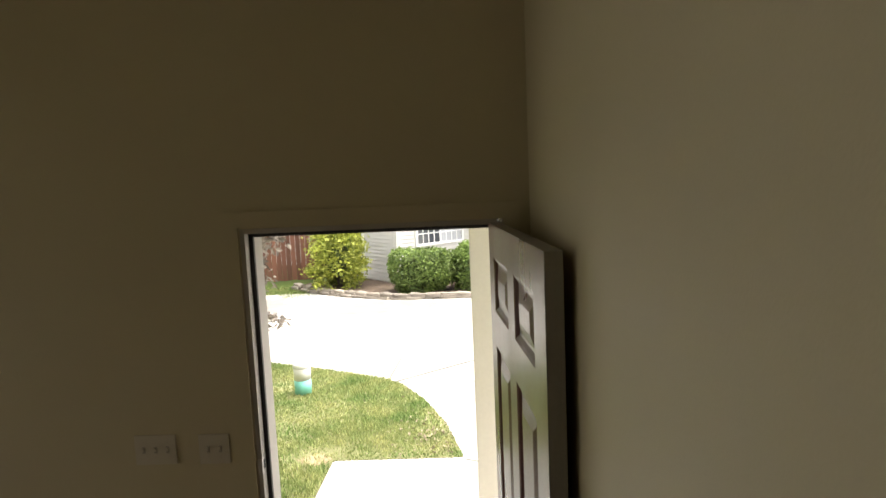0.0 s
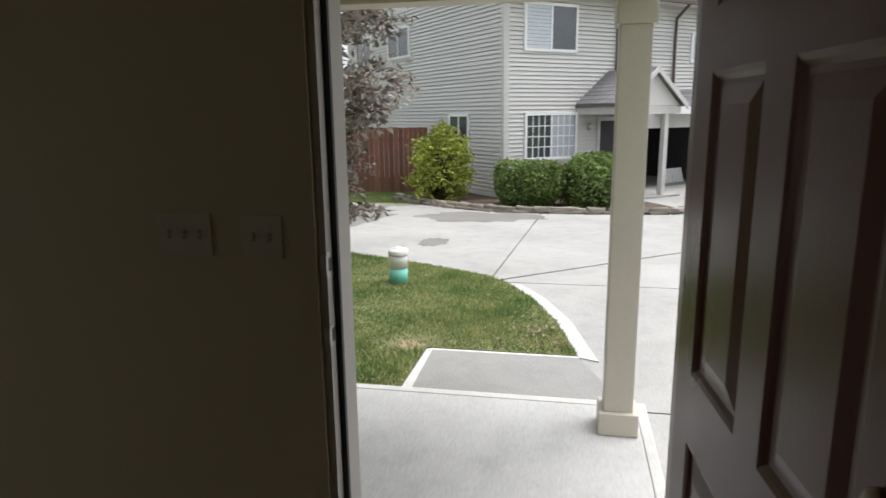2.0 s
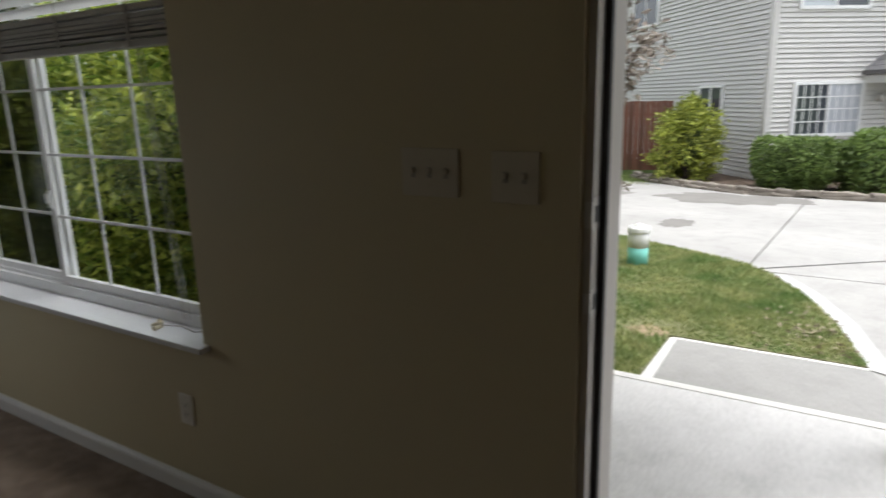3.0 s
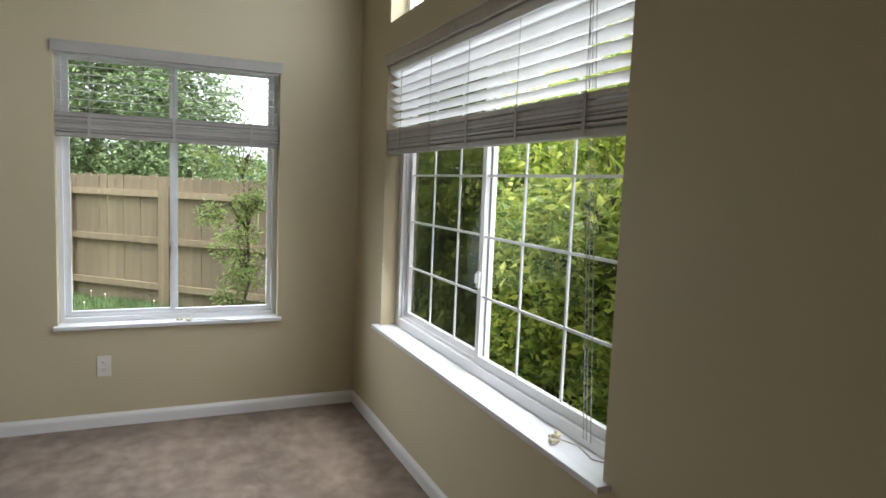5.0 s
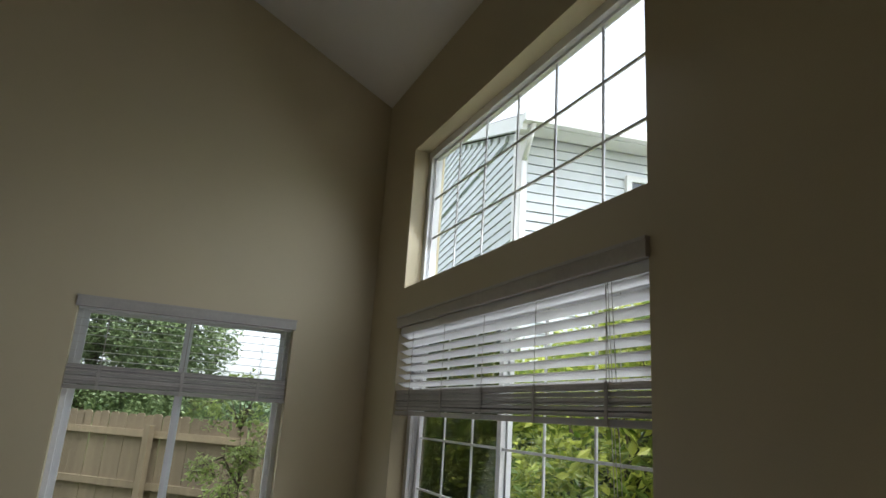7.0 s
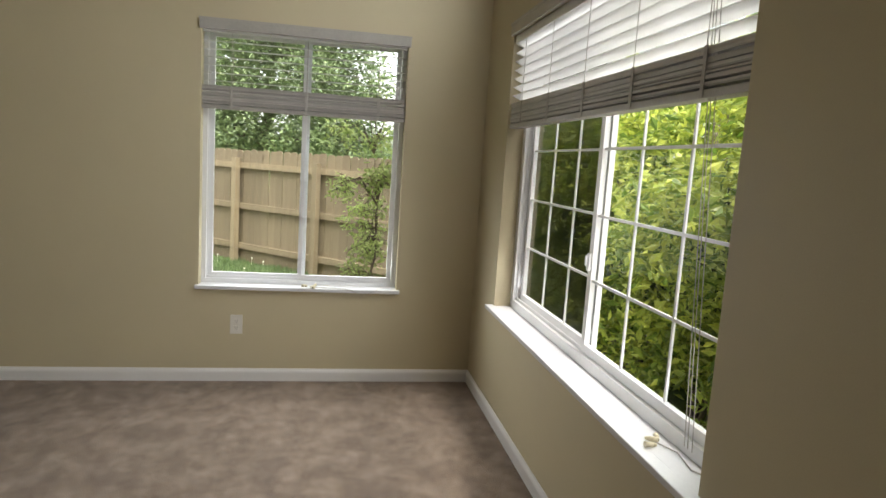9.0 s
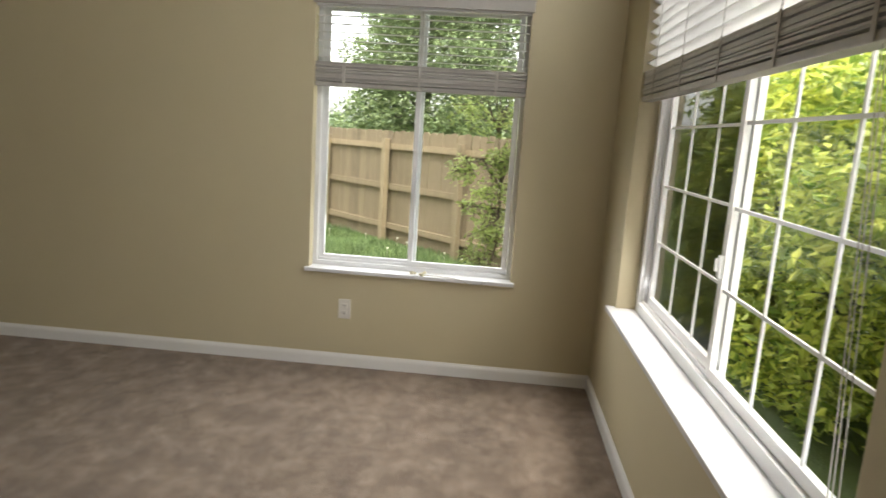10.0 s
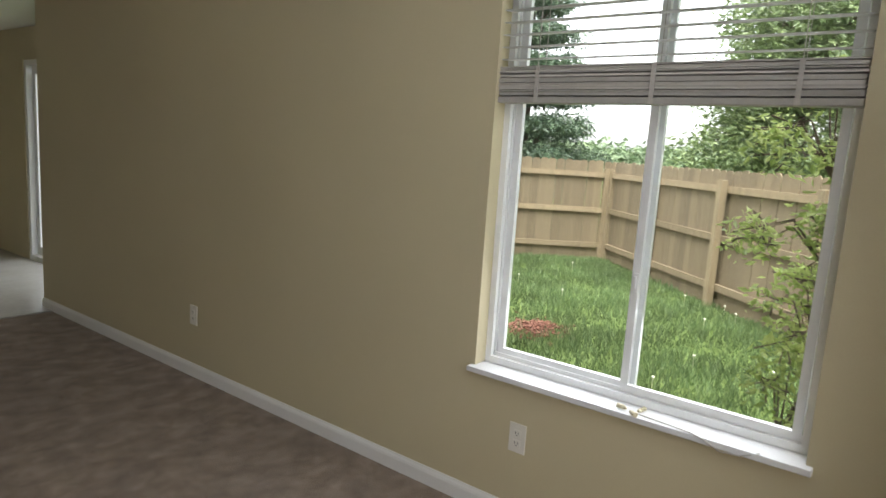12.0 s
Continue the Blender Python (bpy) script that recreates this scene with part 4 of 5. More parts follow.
lrng = np.random.default_rng(23)
lx, ly = lrng.uniform(-0.8, 0.10, 420), 5.50 + np.abs(lrng.normal(0, 0.55, 420))
ok = inside(lx, ly, lawn_outline) & (lrng.uniform(0, 1, 420) < np.clip(0.8 + lx * 1.1, 0.06, 1))
litter = leaf_mesh("leaf_litter", np.stack([lx[ok], ly[ok], np.full(ok.sum(), -0.232)], 1), 0.034, M_LITTER, 24, 1.8, 0.0)
tagged(new("leaf_litter", litter), "dry tan leaf litter on the lawn's edge", "leaves", kind="stuff")

# porch column and beam
col = thing("porch_column", (0.27, 4.085, -0.12), "square beige painted porch column with base and capital", "column", kind="structure")
part("base_block", box(0.168, 0.372, 3.983, 4.187, -0.118, 0.005, 0.006), M_PORCH, col)
part("shaft", box(0.196, 0.344, 4.011, 4.159, 0.005, 1.94, 0.004), M_PORCH, col)
part("capital", box(0.178, 0.362, 3.993, 4.177, 1.94, 2.075, 0.006), M_PORCH, col)
beam = thing("porch_roof", (-0.7, 4.08, 2.07), "beige boxed porch beam and ceiling", "porch roof", kind="structure")
part("front_beam", box(-1.95, 0.352, 4.003, 4.167, 2.077, 2.36, 0.004), M_PORCH, beam)
part("side_beam", box(0.188, 0.351, Y1 + 0.002, 4.0, 2.079, 2.36, 0.004), M_PORCH, beam)
part("porch_ceiling", box(-1.95, 0.187, Y1 + 0.002, 4.002, 2.30, 2.36), M_PORCH, beam)
part("roof_deck", box(-1.95, 0.60, Y1 + 0.002, 4.35, 2.362, 2.46), M_ROOF, beam, "dark shingled porch roof")

# capped clean-out pipe on the lawn
PIPE = (-1.80, 7.33)
pipe = thing("cleanout_pipe", (*PIPE, -0.26), "white and teal capped clean-out pipe in the lawn", "pipe")
part("lower_pipe", lathe([(0.099, 0.0), (0.099, 0.18), (0.095, 0.182)], (*PIPE, -0.27), 24), M_TEAL, pipe, "faded teal lower pipe")
part("upper_pipe", lathe([(0.100, 0.0), (0.101, 0.14), (0.097, 0.145)], (*PIPE, -0.088), 24), M_PVC, pipe)
part("cap", lathe([(0.107, 0.0), (0.109, 0.010), (0.109, 0.045), (0.102, 0.060), (0.034, 0.066), (0.031, 0.085), (0.013, 0.088)], (*PIPE, 0.058), 24), M_PVC, pipe, "white screw cap")


# ---------------------------------------------------------------- houses
def house_tools(m):
    def put(n, bm, mat, parent, lab=""):
        bm.transform(m)
        return part(n, bm, mat, parent, lab)
    return put


def siding(parent, m, length, z0, z1, course, material, lap=0.036):
    """Lapped boards along local x from 0 to length, each tilted out at its foot."""
    bm = bmesh.new()
    prof = [(0.012, 0.0), (-lap, 0.0), (-0.010, course - lap * 0.45), (0.012, course - lap * 0.45)]
    rows = [[bm.verts.new((x, y, z)) for y, z in prof] for x in (0, length)]
    for k in range(4):
        bm.faces.new([rows[0][k], rows[0][(k + 1) % 4], rows[1][(k + 1) % 4], rows[1][k]])
    bm.faces.new(rows[0])
    bm.faces.new(rows[1][::-1])
    me = mesh_from("siding_board", bm, material)
    for k in range(int((z1 - z0) / course)):
        piece("siding_board", me, parent, m @ pose(0, 0, z0 + k * course))


def far_window(put, parent, x0, x1, z0, z1, cols, rows, curtain=False, shade=False):
    """A window on a house wall whose outer face is local y = 0 (outward is -y)."""
    bm = bmesh.new()
    f = 0.07
    for a, b, c, d in ((x0 - f, x0, z0 - f, z1 + f), (x1, x1 + f, z0 - f, z1 + f), (x0, x1, z0 - f, z0), (x0, x1, z1, z1 + f)):
        add_box(bm, a, b, -0.075, 0.0, c, d)
    xm = (x0 + x1) / 2
    add_box(bm, xm - 0.025, xm + 0.025, -0.070, 0.0, z0, z1)
    w = put("window", bm, M_WHITE, parent, "white framed window")
    for a, b in ((x0, xm - 0.025), (xm + 0.025, x1)):
        put("pane", box(a, b, -0.050, -0.035, z0, z1), M_FARGLASS, w, "dark reflecting pane")
    if cols:
        bm = bmesh.new()
        for a, b in ((x0, xm - 0.025), (xm + 0.025, x1)):
            for c in range(1, cols):
                x = a + (b - a) * c / cols
                add_box(bm, x - 0.011, x + 0.011, -0.058, -0.0505, z0, z1)
            for r in range(1, rows):
                z = z0 + (z1 - z0) * r / rows
                add_box(bm, a, b, -0.0585, -0.0506, z - 0.011, z + 0.011)
        put("muntin", bm, M_WHITE, w)
    if curtain:
        bm = bmesh.new()
        a, b, k = xm + 0.03, x1 - 0.01, 14
        pts = [(a + (b - a) * i / k, -0.0515 - 0.003 * (i % 2)) for i in range(k + 1)]
        lo, hi = [bm.verts.new((x, y, z0)) for x, y in pts], [bm.verts.new((x, y, z1)) for x, y in pts]
        for i in range(k):
            bm.faces.new([lo[i], lo[i + 1], hi[i + 1], hi[i]])
        put("curtain", bm, M_CURTAIN, w, "pale curtain behind the pane")
    if shade:
        for k in range(12):
            z = z0 + (z1 - z0) * k / 12
            put("shade_fold", box(x0 + 0.01, xm - 0.03, -0.056, -0.0505, z + 0.004, z + (z1 - z0) / 12 - 0.004), M_SHADE, w)
    return w


HA = pose(-1.62, 17.10, 0.05, 0, 0, 40)
house = thing("neighbour_house", HA.translation, "two-storey grey vinyl-sided house with white windows", "house")
put = house_tools(HA)
GB, EAVE, HL, HD = -0.74, 4.42, 8.15, 10.6
bm = bmesh.new()
add_box(bm, 0.02, 4.50, 0.02, HD, GB, EAVE)
add_box(bm, 4.50, HL, 0.02, HD, 1.0, EAVE)
put("wall", bm, M_SIDING, house)
# Inner walls coloured near-black to paint in the garage's shade.
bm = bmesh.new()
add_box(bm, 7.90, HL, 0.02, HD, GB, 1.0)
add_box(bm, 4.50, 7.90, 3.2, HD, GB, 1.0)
put("garage_wall", bm, M_INTERIOR_SHADE, house, "dim inner garage wall")
gable = bmesh.new()
vv = [gable.verts.new(q) for q in ((0.02, 0.02, EAVE), (0.02, HD, EAVE), (0.02, HD / 2, EAVE + 2.4), (0.10, 0.02, EAVE), (0.10, HD, EAVE), (0.10, HD / 2, EAVE + 2.4))]
for q in ((0, 1, 2), (5, 4, 3), (0, 3, 4, 1), (1, 4, 5, 2), (2, 5, 3, 0)):
    gable.faces.new([vv[i] for i in q])
put("gable_wall", gable, M_SIDING, house)
siding(house, HA @ pose(0.0, 0, 0), 4.45, GB, EAVE - 0.05, 0.105, M_SIDING)
siding(house, HA @ pose(4.45, 0, 0), HL - 4.45, GB + 17 * 0.105, EAVE - 0.05, 0.105, M_SIDING)
siding(house, HA @ pose(0, HD, 0, 0, 0, -90), HD, GB, EAVE + 0.3, 0.105, M_SIDING)
bm = bmesh.new()
add_box(bm, -0.045, 0.11, -0.045, 0.0, GB, EAVE)
add_box(bm, -0.045, 0.0, 0.0, 0.11, GB, EAVE)
put("corner_board", bm, M_GREYTRIM, house, "grey corner trim board")
bm = bmesh.new()
for x0, x1, z in ((-0.4, HL + 0.4, EAVE),):
    p = [(x0, -0.45, z - 0.02), (x1, -0.45, z - 0.02), (x1, HD / 2, z + 2.42), (x0, HD / 2, z + 2.42)]
    q = [(x0, HD + 0.45, z - 0.02), (x1, HD + 0.45, z - 0.02), (x1, HD / 2, z + 2.42), (x0, HD / 2, z + 2.42)]
    for s in (p, q):
        lo, hi = [bm.verts.new(a) for a in s], [bm.verts.new((a[0], a[1], a[2] + 0.12)) for a in s]
        bm.faces.new(lo)
        bm.faces.new(hi)
        for k in range(4):
            bm.faces.new([lo[k], lo[(k + 1) % 4], hi[(k + 1) % 4], hi[k]])
put("roof", bm, M_ROOF, house, "dark grey shingle roof")
put("soffit", box(-0.1, HL + 0.1, -0.42, -0.02, EAVE - 0.045, EAVE - 0.02), M_GREYTRIM, house)
put("gutter", box(-0.3, HL + 0.3, -0.55, -0.46, EAVE - 0.06, EAVE + 0.05, 0.01), M_GUTTER, house, "brown gutter")
for u in (3.62, 5.83):
    bm = bmesh.new()
    add_tube(bm, (u, -0.50, EAVE - 0.05), (u, -0.07, EAVE - 0.38), 0.04, 0.04, 8)
    add_tube(bm, (u, -0.07, EAVE - 0.36), (u, -0.07, 1.9), 0.04, 0.04, 8)
    put("downspout", bm, M_GUTTER, house, "brown downspout")
far_window(put, house, 0.61, 2.17, 3.06, 4.10, 0, 0, shade=True)
far_window(put, house, 0.66, 2.24, 0.34, 1.41, 4, 4, curtain=True)
far_window(put, house, 6.58, 7.24, 2.93, 3.62, 0, 0, shade=True)
HS = HA @ pose(0, HD, 0, 0, 0, -90)
put_s = house_tools(HS)
for y0, y1, z0, z1 in ((5.25, 6.75, 3.30, 4.12), (8.3, 9.6, 3.25, 4.12), (1.70, 2.65, -0.05, 1.40)):
    far_window(put_s, house, HD - y1, HD - y0, z0, z1, 0, 0)
# front door and its little porch
bm = bmesh.new()
for a, b, c, d in ((3.02, 3.12, GB, 1.34), (3.98, 4.08, GB, 1.34), (3.12, 3.98, 1.24, 1.34)):
    add_box(bm, a, b, -0.07, 0.0, c, d)
dr = put("door", bm, M_GREYTRIM, house, "dark open doorway in a pale frame")
# Flat near-black panel painted in for the shade of the doorway.
put("door_leaf", box(3.12, 3.98, -0.045, -0.033, GB + 0.05, 1.24), M_INTERIOR_SHADE, dr)
put("wall_lamp", lathe([(0.03, 0), (0.07, 0.03), (0.08, 0.14), (0.03, 0.20)], (2.72, -0.10, 1.0), 10), M_STEEL, house, "small wall lamp")
bm = bmesh.new()
PX0, PX1, PY, PZ, PK = 2.38, 4.36, -1.65, 1.62, 2.47
xm = (PX0 + PX1) / 2
for a, b in ((PX0 - 0.12, xm), (PX1 + 0.12, xm)):
    s = [(a, PY - 0.15, PZ - 0.02), (a, 0, PZ - 0.02), (b, 0, PK), (b, PY - 0.15, PK)]
    lo, hi = [bm.verts.new(q) for q in s], [bm.verts.new((q[0], q[1], q[2] + 0.09)) for q in s]
    bm.faces.new(lo)
    bm.faces.new(hi)
    for k in range(4):
        bm.faces.new([lo[k], lo[(k + 1) % 4], hi[(k + 1) % 4], hi[k]])
pr = put("porch_roof", bm, M_ROOF, house, "grey shingled gable over the entry")
for a, b in ((PX0 - 0.12, xm), (PX1 + 0.12, xm)):                      # courses of shingles, each lapping the one below
    for k in range(8):
        f0, f1 = k / 8 - 0.01, (k + 1) / 8
        x0, x1 = a + (b - a) * f0, a + (b - a) * f1
        z0, z1 = PZ + 0.085 + (PK - PZ) * f0, PZ + 0.074 + (PK - PZ) * f1
        bm = bmesh.new()
        s = [(x0, PY - 0.15, z0), (x0, -0.05, z0), (x1, -0.05, z1), (x1, PY - 0.15, z1)]
        lo, hi = [bm.verts.new((q[0], q[1], q[2] - 0.02)) for q in s], [bm.verts.new(q) for q in s]
        bm.faces.new(lo)
        bm.faces.new(hi)
        for j in range(4):
            bm.faces.new([lo[j], lo[(j + 1) % 4], hi[(j + 1) % 4], hi[j]])
        put("shingle_course", bm, M_SHINGLE, pr)
bm = bmesh.new()
for a, b in ((PX0 - 0.14, xm), (PX1 + 0.14, xm)):
    s = [(a, PY - 0.17, PZ - 0.10), (b, PY - 0.17, PK - 0.03), (b, PY - 0.17, PK + 0.10), (a, PY - 0.17, PZ + 0.04)]
    lo, hi = [bm.verts.new(q) for q in s], [bm.verts.new((q[0], q[1] + 0.04, q[2])) for q in s]
    bm.faces.new(lo)
    bm.faces.new(hi)
    for k in range(4):
        bm.faces.new([lo[k], lo[(k + 1) % 4], hi[(k + 1) % 4], hi[k]])
put("rake_board", bm, M_GREYTRIM, pr, "pale grey rake board")
bm = bmesh.new()
t = [bm.verts.new(q) for q in ((PX0, PY, PZ), (PX1, PY, PZ), (xm, PY, PK), (PX0, PY + 0.06, PZ), (PX1, PY + 0.06, PZ), (xm, PY + 0.06, PK))]
for q in ((0, 1, 2), (5, 4, 3), (0, 3, 4, 1), (1, 4, 5, 2), (2, 5, 3, 0)):
    bm.faces.new([t[i] for i in q])
put("porch_gable", bm, M_SIDING, pr)
bm = bmesh.new()
add_box(bm, PX0 - 0.05, PX0 + 0.10, PY, 0, PZ - 0.20, PZ - 0.03)
add_box(bm, PX1 - 0.10, PX1 + 0.05, PY, 0, PZ - 0.20, PZ - 0.03)
add_box(bm, PX0 + 0.10, PX1 - 0.10, PY, PY + 0.12, PZ - 0.20, PZ - 0.005)
put("porch_beam", bm, M_GREYTRIM, pr)
for x in (PX0 + 0.14, PX1 - 0.42):
    put("porch_post", box(x - 0.07, x + 0.07, PY + 0.02, PY + 0.16, GB, PZ - 0.2, 0.01), M_GREYTRIM, house, "pale square porch post")
put("porch_slab", box(PX0 - 0.1, PX1 + 0.1, PY - 0.1, 0.0, GB - 0.1, GB + 0.06), M_DRIVE, house)
# garage
bm = bmesh.new()
for a, b, c, d in ((4.38, 4.50, GB, 1.12), (7.90, 8.02, GB, 1.12), (4.50, 7.90, 1.0, 1.12)):
    add_box(bm, a, b, -0.06, 0.02, c, d)
put("garage_opening", bm, M_GREYTRIM, house, "open garage in a pale frame")
bm = bmesh.new()
add_box(bm, 4.50, 7.90, 0.05, 3.2, GB - 0.05, GB + 0.02)
put("garage_floor", bm, M_DARK_CONCRETE, house)
s = [(5.2, -0.75, 1.50), (HL + 0.2, -0.75, 1.50), (HL + 0.2, 0, 1.98), (5.2, 0, 1.98)]
bm = bmesh.new()
lo, hi = [bm.verts.new(q) for q in s], [bm.verts.new((q[0], q[1], q[2] + 0.09)) for q in s]
bm.faces.new(lo)
bm.faces.new(hi)
for k in range(4):
    bm.faces.new([lo[k], lo[(k + 1) % 4], hi[(k + 1) % 4], hi[k]])
gr = put("garage_roof", bm, M_ROOF, house, "grey shingled skirt roof over the garage")
for k in range(5):
    y0, y1 = -0.75 + 0.15 * k - 0.01, -0.75 + 0.15 * (k + 1)
    z0, z1 = 1.60 + 0.096 * k, 1.588 + 0.096 * (k + 1)
    bm = bmesh.new()
    s = [(5.2, y0, z0), (HL + 0.2, y0, z0), (HL + 0.2, y1, z1), (5.2, y1, z1)]
    lo, hi = [bm.verts.new((q[0], q[1], q[2] - 0.02)) for q in s], [bm.verts.new(q) for q in s]
    bm.faces.new(lo)
    bm.faces.new(hi)
    for j in range(4):
        bm.faces.new([lo[j], lo[(j + 1) % 4], hi[(j + 1) % 4], hi[j]])
    put("shingle_course", bm, M_SHINGLE, gr)
put("garage_fascia", box(5.2, HL + 0.2, -0.79, -0.75, 1.40, 1.60), M_WHITE, house)
put("garage_soffit", box(5.2, HL, -0.748, -0.02, 1.38, 1.42), M_GREYTRIM, house)
put("garage_lintel", box(4.45, HL, -0.055, -0.022, 1.12, 1.38), M_GREYTRIM, house)
# leaning boards inside the garage
for k in range(6):
    b = solid("leaning_board", box(-0.07, 0.07, -0.01, 0.01, 0, 0.45, 0, HA @ pose(6.25 + k * 0.20, 0.45 + 0.03 * k, GB + 0.02, -14, 9 - 3 * k, 0)), M_FLASH, "pale board leaning in the open garage", "board", "boards in the garage")

# pale blue house seen through the high window
HB = pose(-6.7, 4.66, 0, 0, 0, 80)          # local x along the eave wall, local y into the house
bhouse = thing("blue_house", HB.translation, "pale blue-grey sided house with white trim", "house")
put = house_tools(HB)
E2, BL, BD = 4.98, 9.0, 8.4
put("wall", box(0.02, BL, 0.02, BD, -0.4, E2), M_SIDING_B, bhouse)
bm = bmesh.new()
t = [bm.verts.new(q) for q in ((0.02, 0.0, E2), (0.02, BD, E2), (0.02, BD / 2, E2 + 1.5), (0.12, 0.0, E2), (0.12, BD, E2), (0.12, BD / 2, E2 + 1.5))]
for q in ((0, 1, 2), (5, 4, 3), (0, 3, 4, 1), (1, 4, 5, 2), (2, 5, 3, 0)):
    bm.faces.new([t[i] for i in q])
put("gable_wall", bm, M_SIDING_B, bhouse)
siding(bhouse, HB, BL, 1.4, E2 - 0.04, 0.118, M_SIDING_B, 0.022)
siding(bhouse, HB @ pose(0, BD, 0, 0, 0, -90), BD, -0.35, E2 + 0.05, 0.118, M_SIDING_B, 0.022)
for k in range(12):                                                   # boards of the gable, shorter to the top
    z = E2 + 0.05 + k * 0.118
    cut = (z + 0.118 - E2) / 1.5 * BD / 2
    if BD - 2 * cut > 0.3:
        siding(bhouse, HB @ pose(0, BD - cut, 0, 0, 0, -90), BD - 2 * cut, z, z + 0.12, 0.118, M_SIDING_B, 0.022)
bm = bmesh.new()
add_box(bm, -0.035, 0.10, -0.035, 0.0, -0.4, E2)
add_box(bm, -0.035, 0.0, 0.0, 0.10, -0.4, E2)
put("corner_board", bm, M_WHITE, bhouse, "white corner board")
bm = bmesh.new()
for ya, yb in ((-0.32, BD / 2), (BD + 0.32, BD / 2)):
    s = [(-0.07, ya, E2 - 0.02), (BL + 0.3, ya, E2 - 0.02), (BL + 0.3, yb, E2 + 1.62), (-0.07, yb, E2 + 1.62)]
    lo, hi = [bm.verts.new(q) for q in s], [bm.verts.new((q[0], q[1], q[2] + 0.10)) for q in s]
    bm.faces.new(lo)
    bm.faces.new(hi)
    for k in range(4):
        bm.faces.new([lo[k], lo[(k + 1) % 4], hi[(k + 1) % 4], hi[k]])
put("roof", bm, M_ROOF, bhouse, "grey shingle roof")
put("soffit", box(-0.06, BL, -0.31, -0.036, E2 - 0.05, E2 - 0.025), M_WHITE, bhouse)
put("gutter", box(-0.09, BL, -0.42, -0.325, E2 - 0.05, E2 + 0.07, 0.012), M_WHITE, bhouse, "white gutter")
bm = bmesh.new()
for ya, yb in ((-0.32, BD / 2), (BD + 0.32, BD / 2)):
    s = [(-0.09, ya, E2 - 0.12), (-0.09, yb, E2 + 1.52), (-0.09, yb, E2 + 1.70), (-0.09, ya, E2 + 0.06)]
    lo, hi = [bm.verts.new(q) for q in s], [bm.verts.new((q[0] + 0.06, q[1], q[2])) for q in s]
    bm.faces.new(lo)
    bm.faces.new(hi)
    for k in range(4):
        bm.faces.new([lo[k], lo[(k + 1) % 4], hi[(k + 1) % 4], hi[k]])
put("rake_board", bm, M_WHITE, bhouse, "white rake board")
bm = bmesh.new()
add_tube(bm, (0.04, -0.36, E2 - 0.03), (0.04, -0.08, E2 - 0.40), 0.035, 0.035, 8)
add_tube(bm, (0.04, -0.08, E2 - 0.38), (0.04, -0.08, 1.0), 0.035, 0.035, 8)
put("downspout", bm, M_WHITE, bhouse, "white downspout")
far_window(put, bhouse, 1.45, 2.6, 3.4, 4.55, 0, 0)

# ---------------------------------------------------------------- planting and fences out front
bed = [(-4.6, 17.4), (-3.9, 16.6), (-2.9, 15.6), (-1.6, 14.75), (0.3, 14.65), (2.05, 14.85), (2.55, 15.5), (1.9, 17.0), (0.2, 18.3), (-1.7, 17.3), (-3.2, 18.9)]
solid("planting_bed", slab_on_ground(bed, 0.1, 0.05), M_MULCH, "dark mulch planting bed before the grey house", "planting bed", kind="structure")
edging = thing("stone_edging", (-0.5, 14.7, -0.6), "low uneven row of tan edging stones", "stone edging")
rng = random.Random(11)
stones = []
for k in range(4):
    bm = box(-0.19, 0.19, -0.09, 0.09, 0, 0.085, 0.02)
    for v in bm.verts:
        v.co += Vector([rng.uniform(-0.018, 0.018) for _ in range(3)])
    stones.append(mesh_from("stone", bm, M_STONE))
for (ax, ay), (bx, by) in zip(bed[:6], bed[1:7]):
    n = max(1, int(math.hypot(bx - ax, by - ay) / 0.37))
    for k in range(n):
        x, y = ax + (bx - ax) * (k + 0.5) / n, ay + (by - ay) * (k + 0.5) / n
        for layer in range(2):
            piece("stone", rng.choice(stones), edging, pose(x + rng.uniform(-0.03, 0.03) + 0.1 * layer, y + rng.uniform(-0.03, 0.03), gz(x, y) - 0.02 + 0.072 * layer, rng.uniform(-4, 4), rng.uniform(-4, 4), math.degrees(math.atan2(by - ay, bx - ax)) + rng.uniform(-8, 8)))


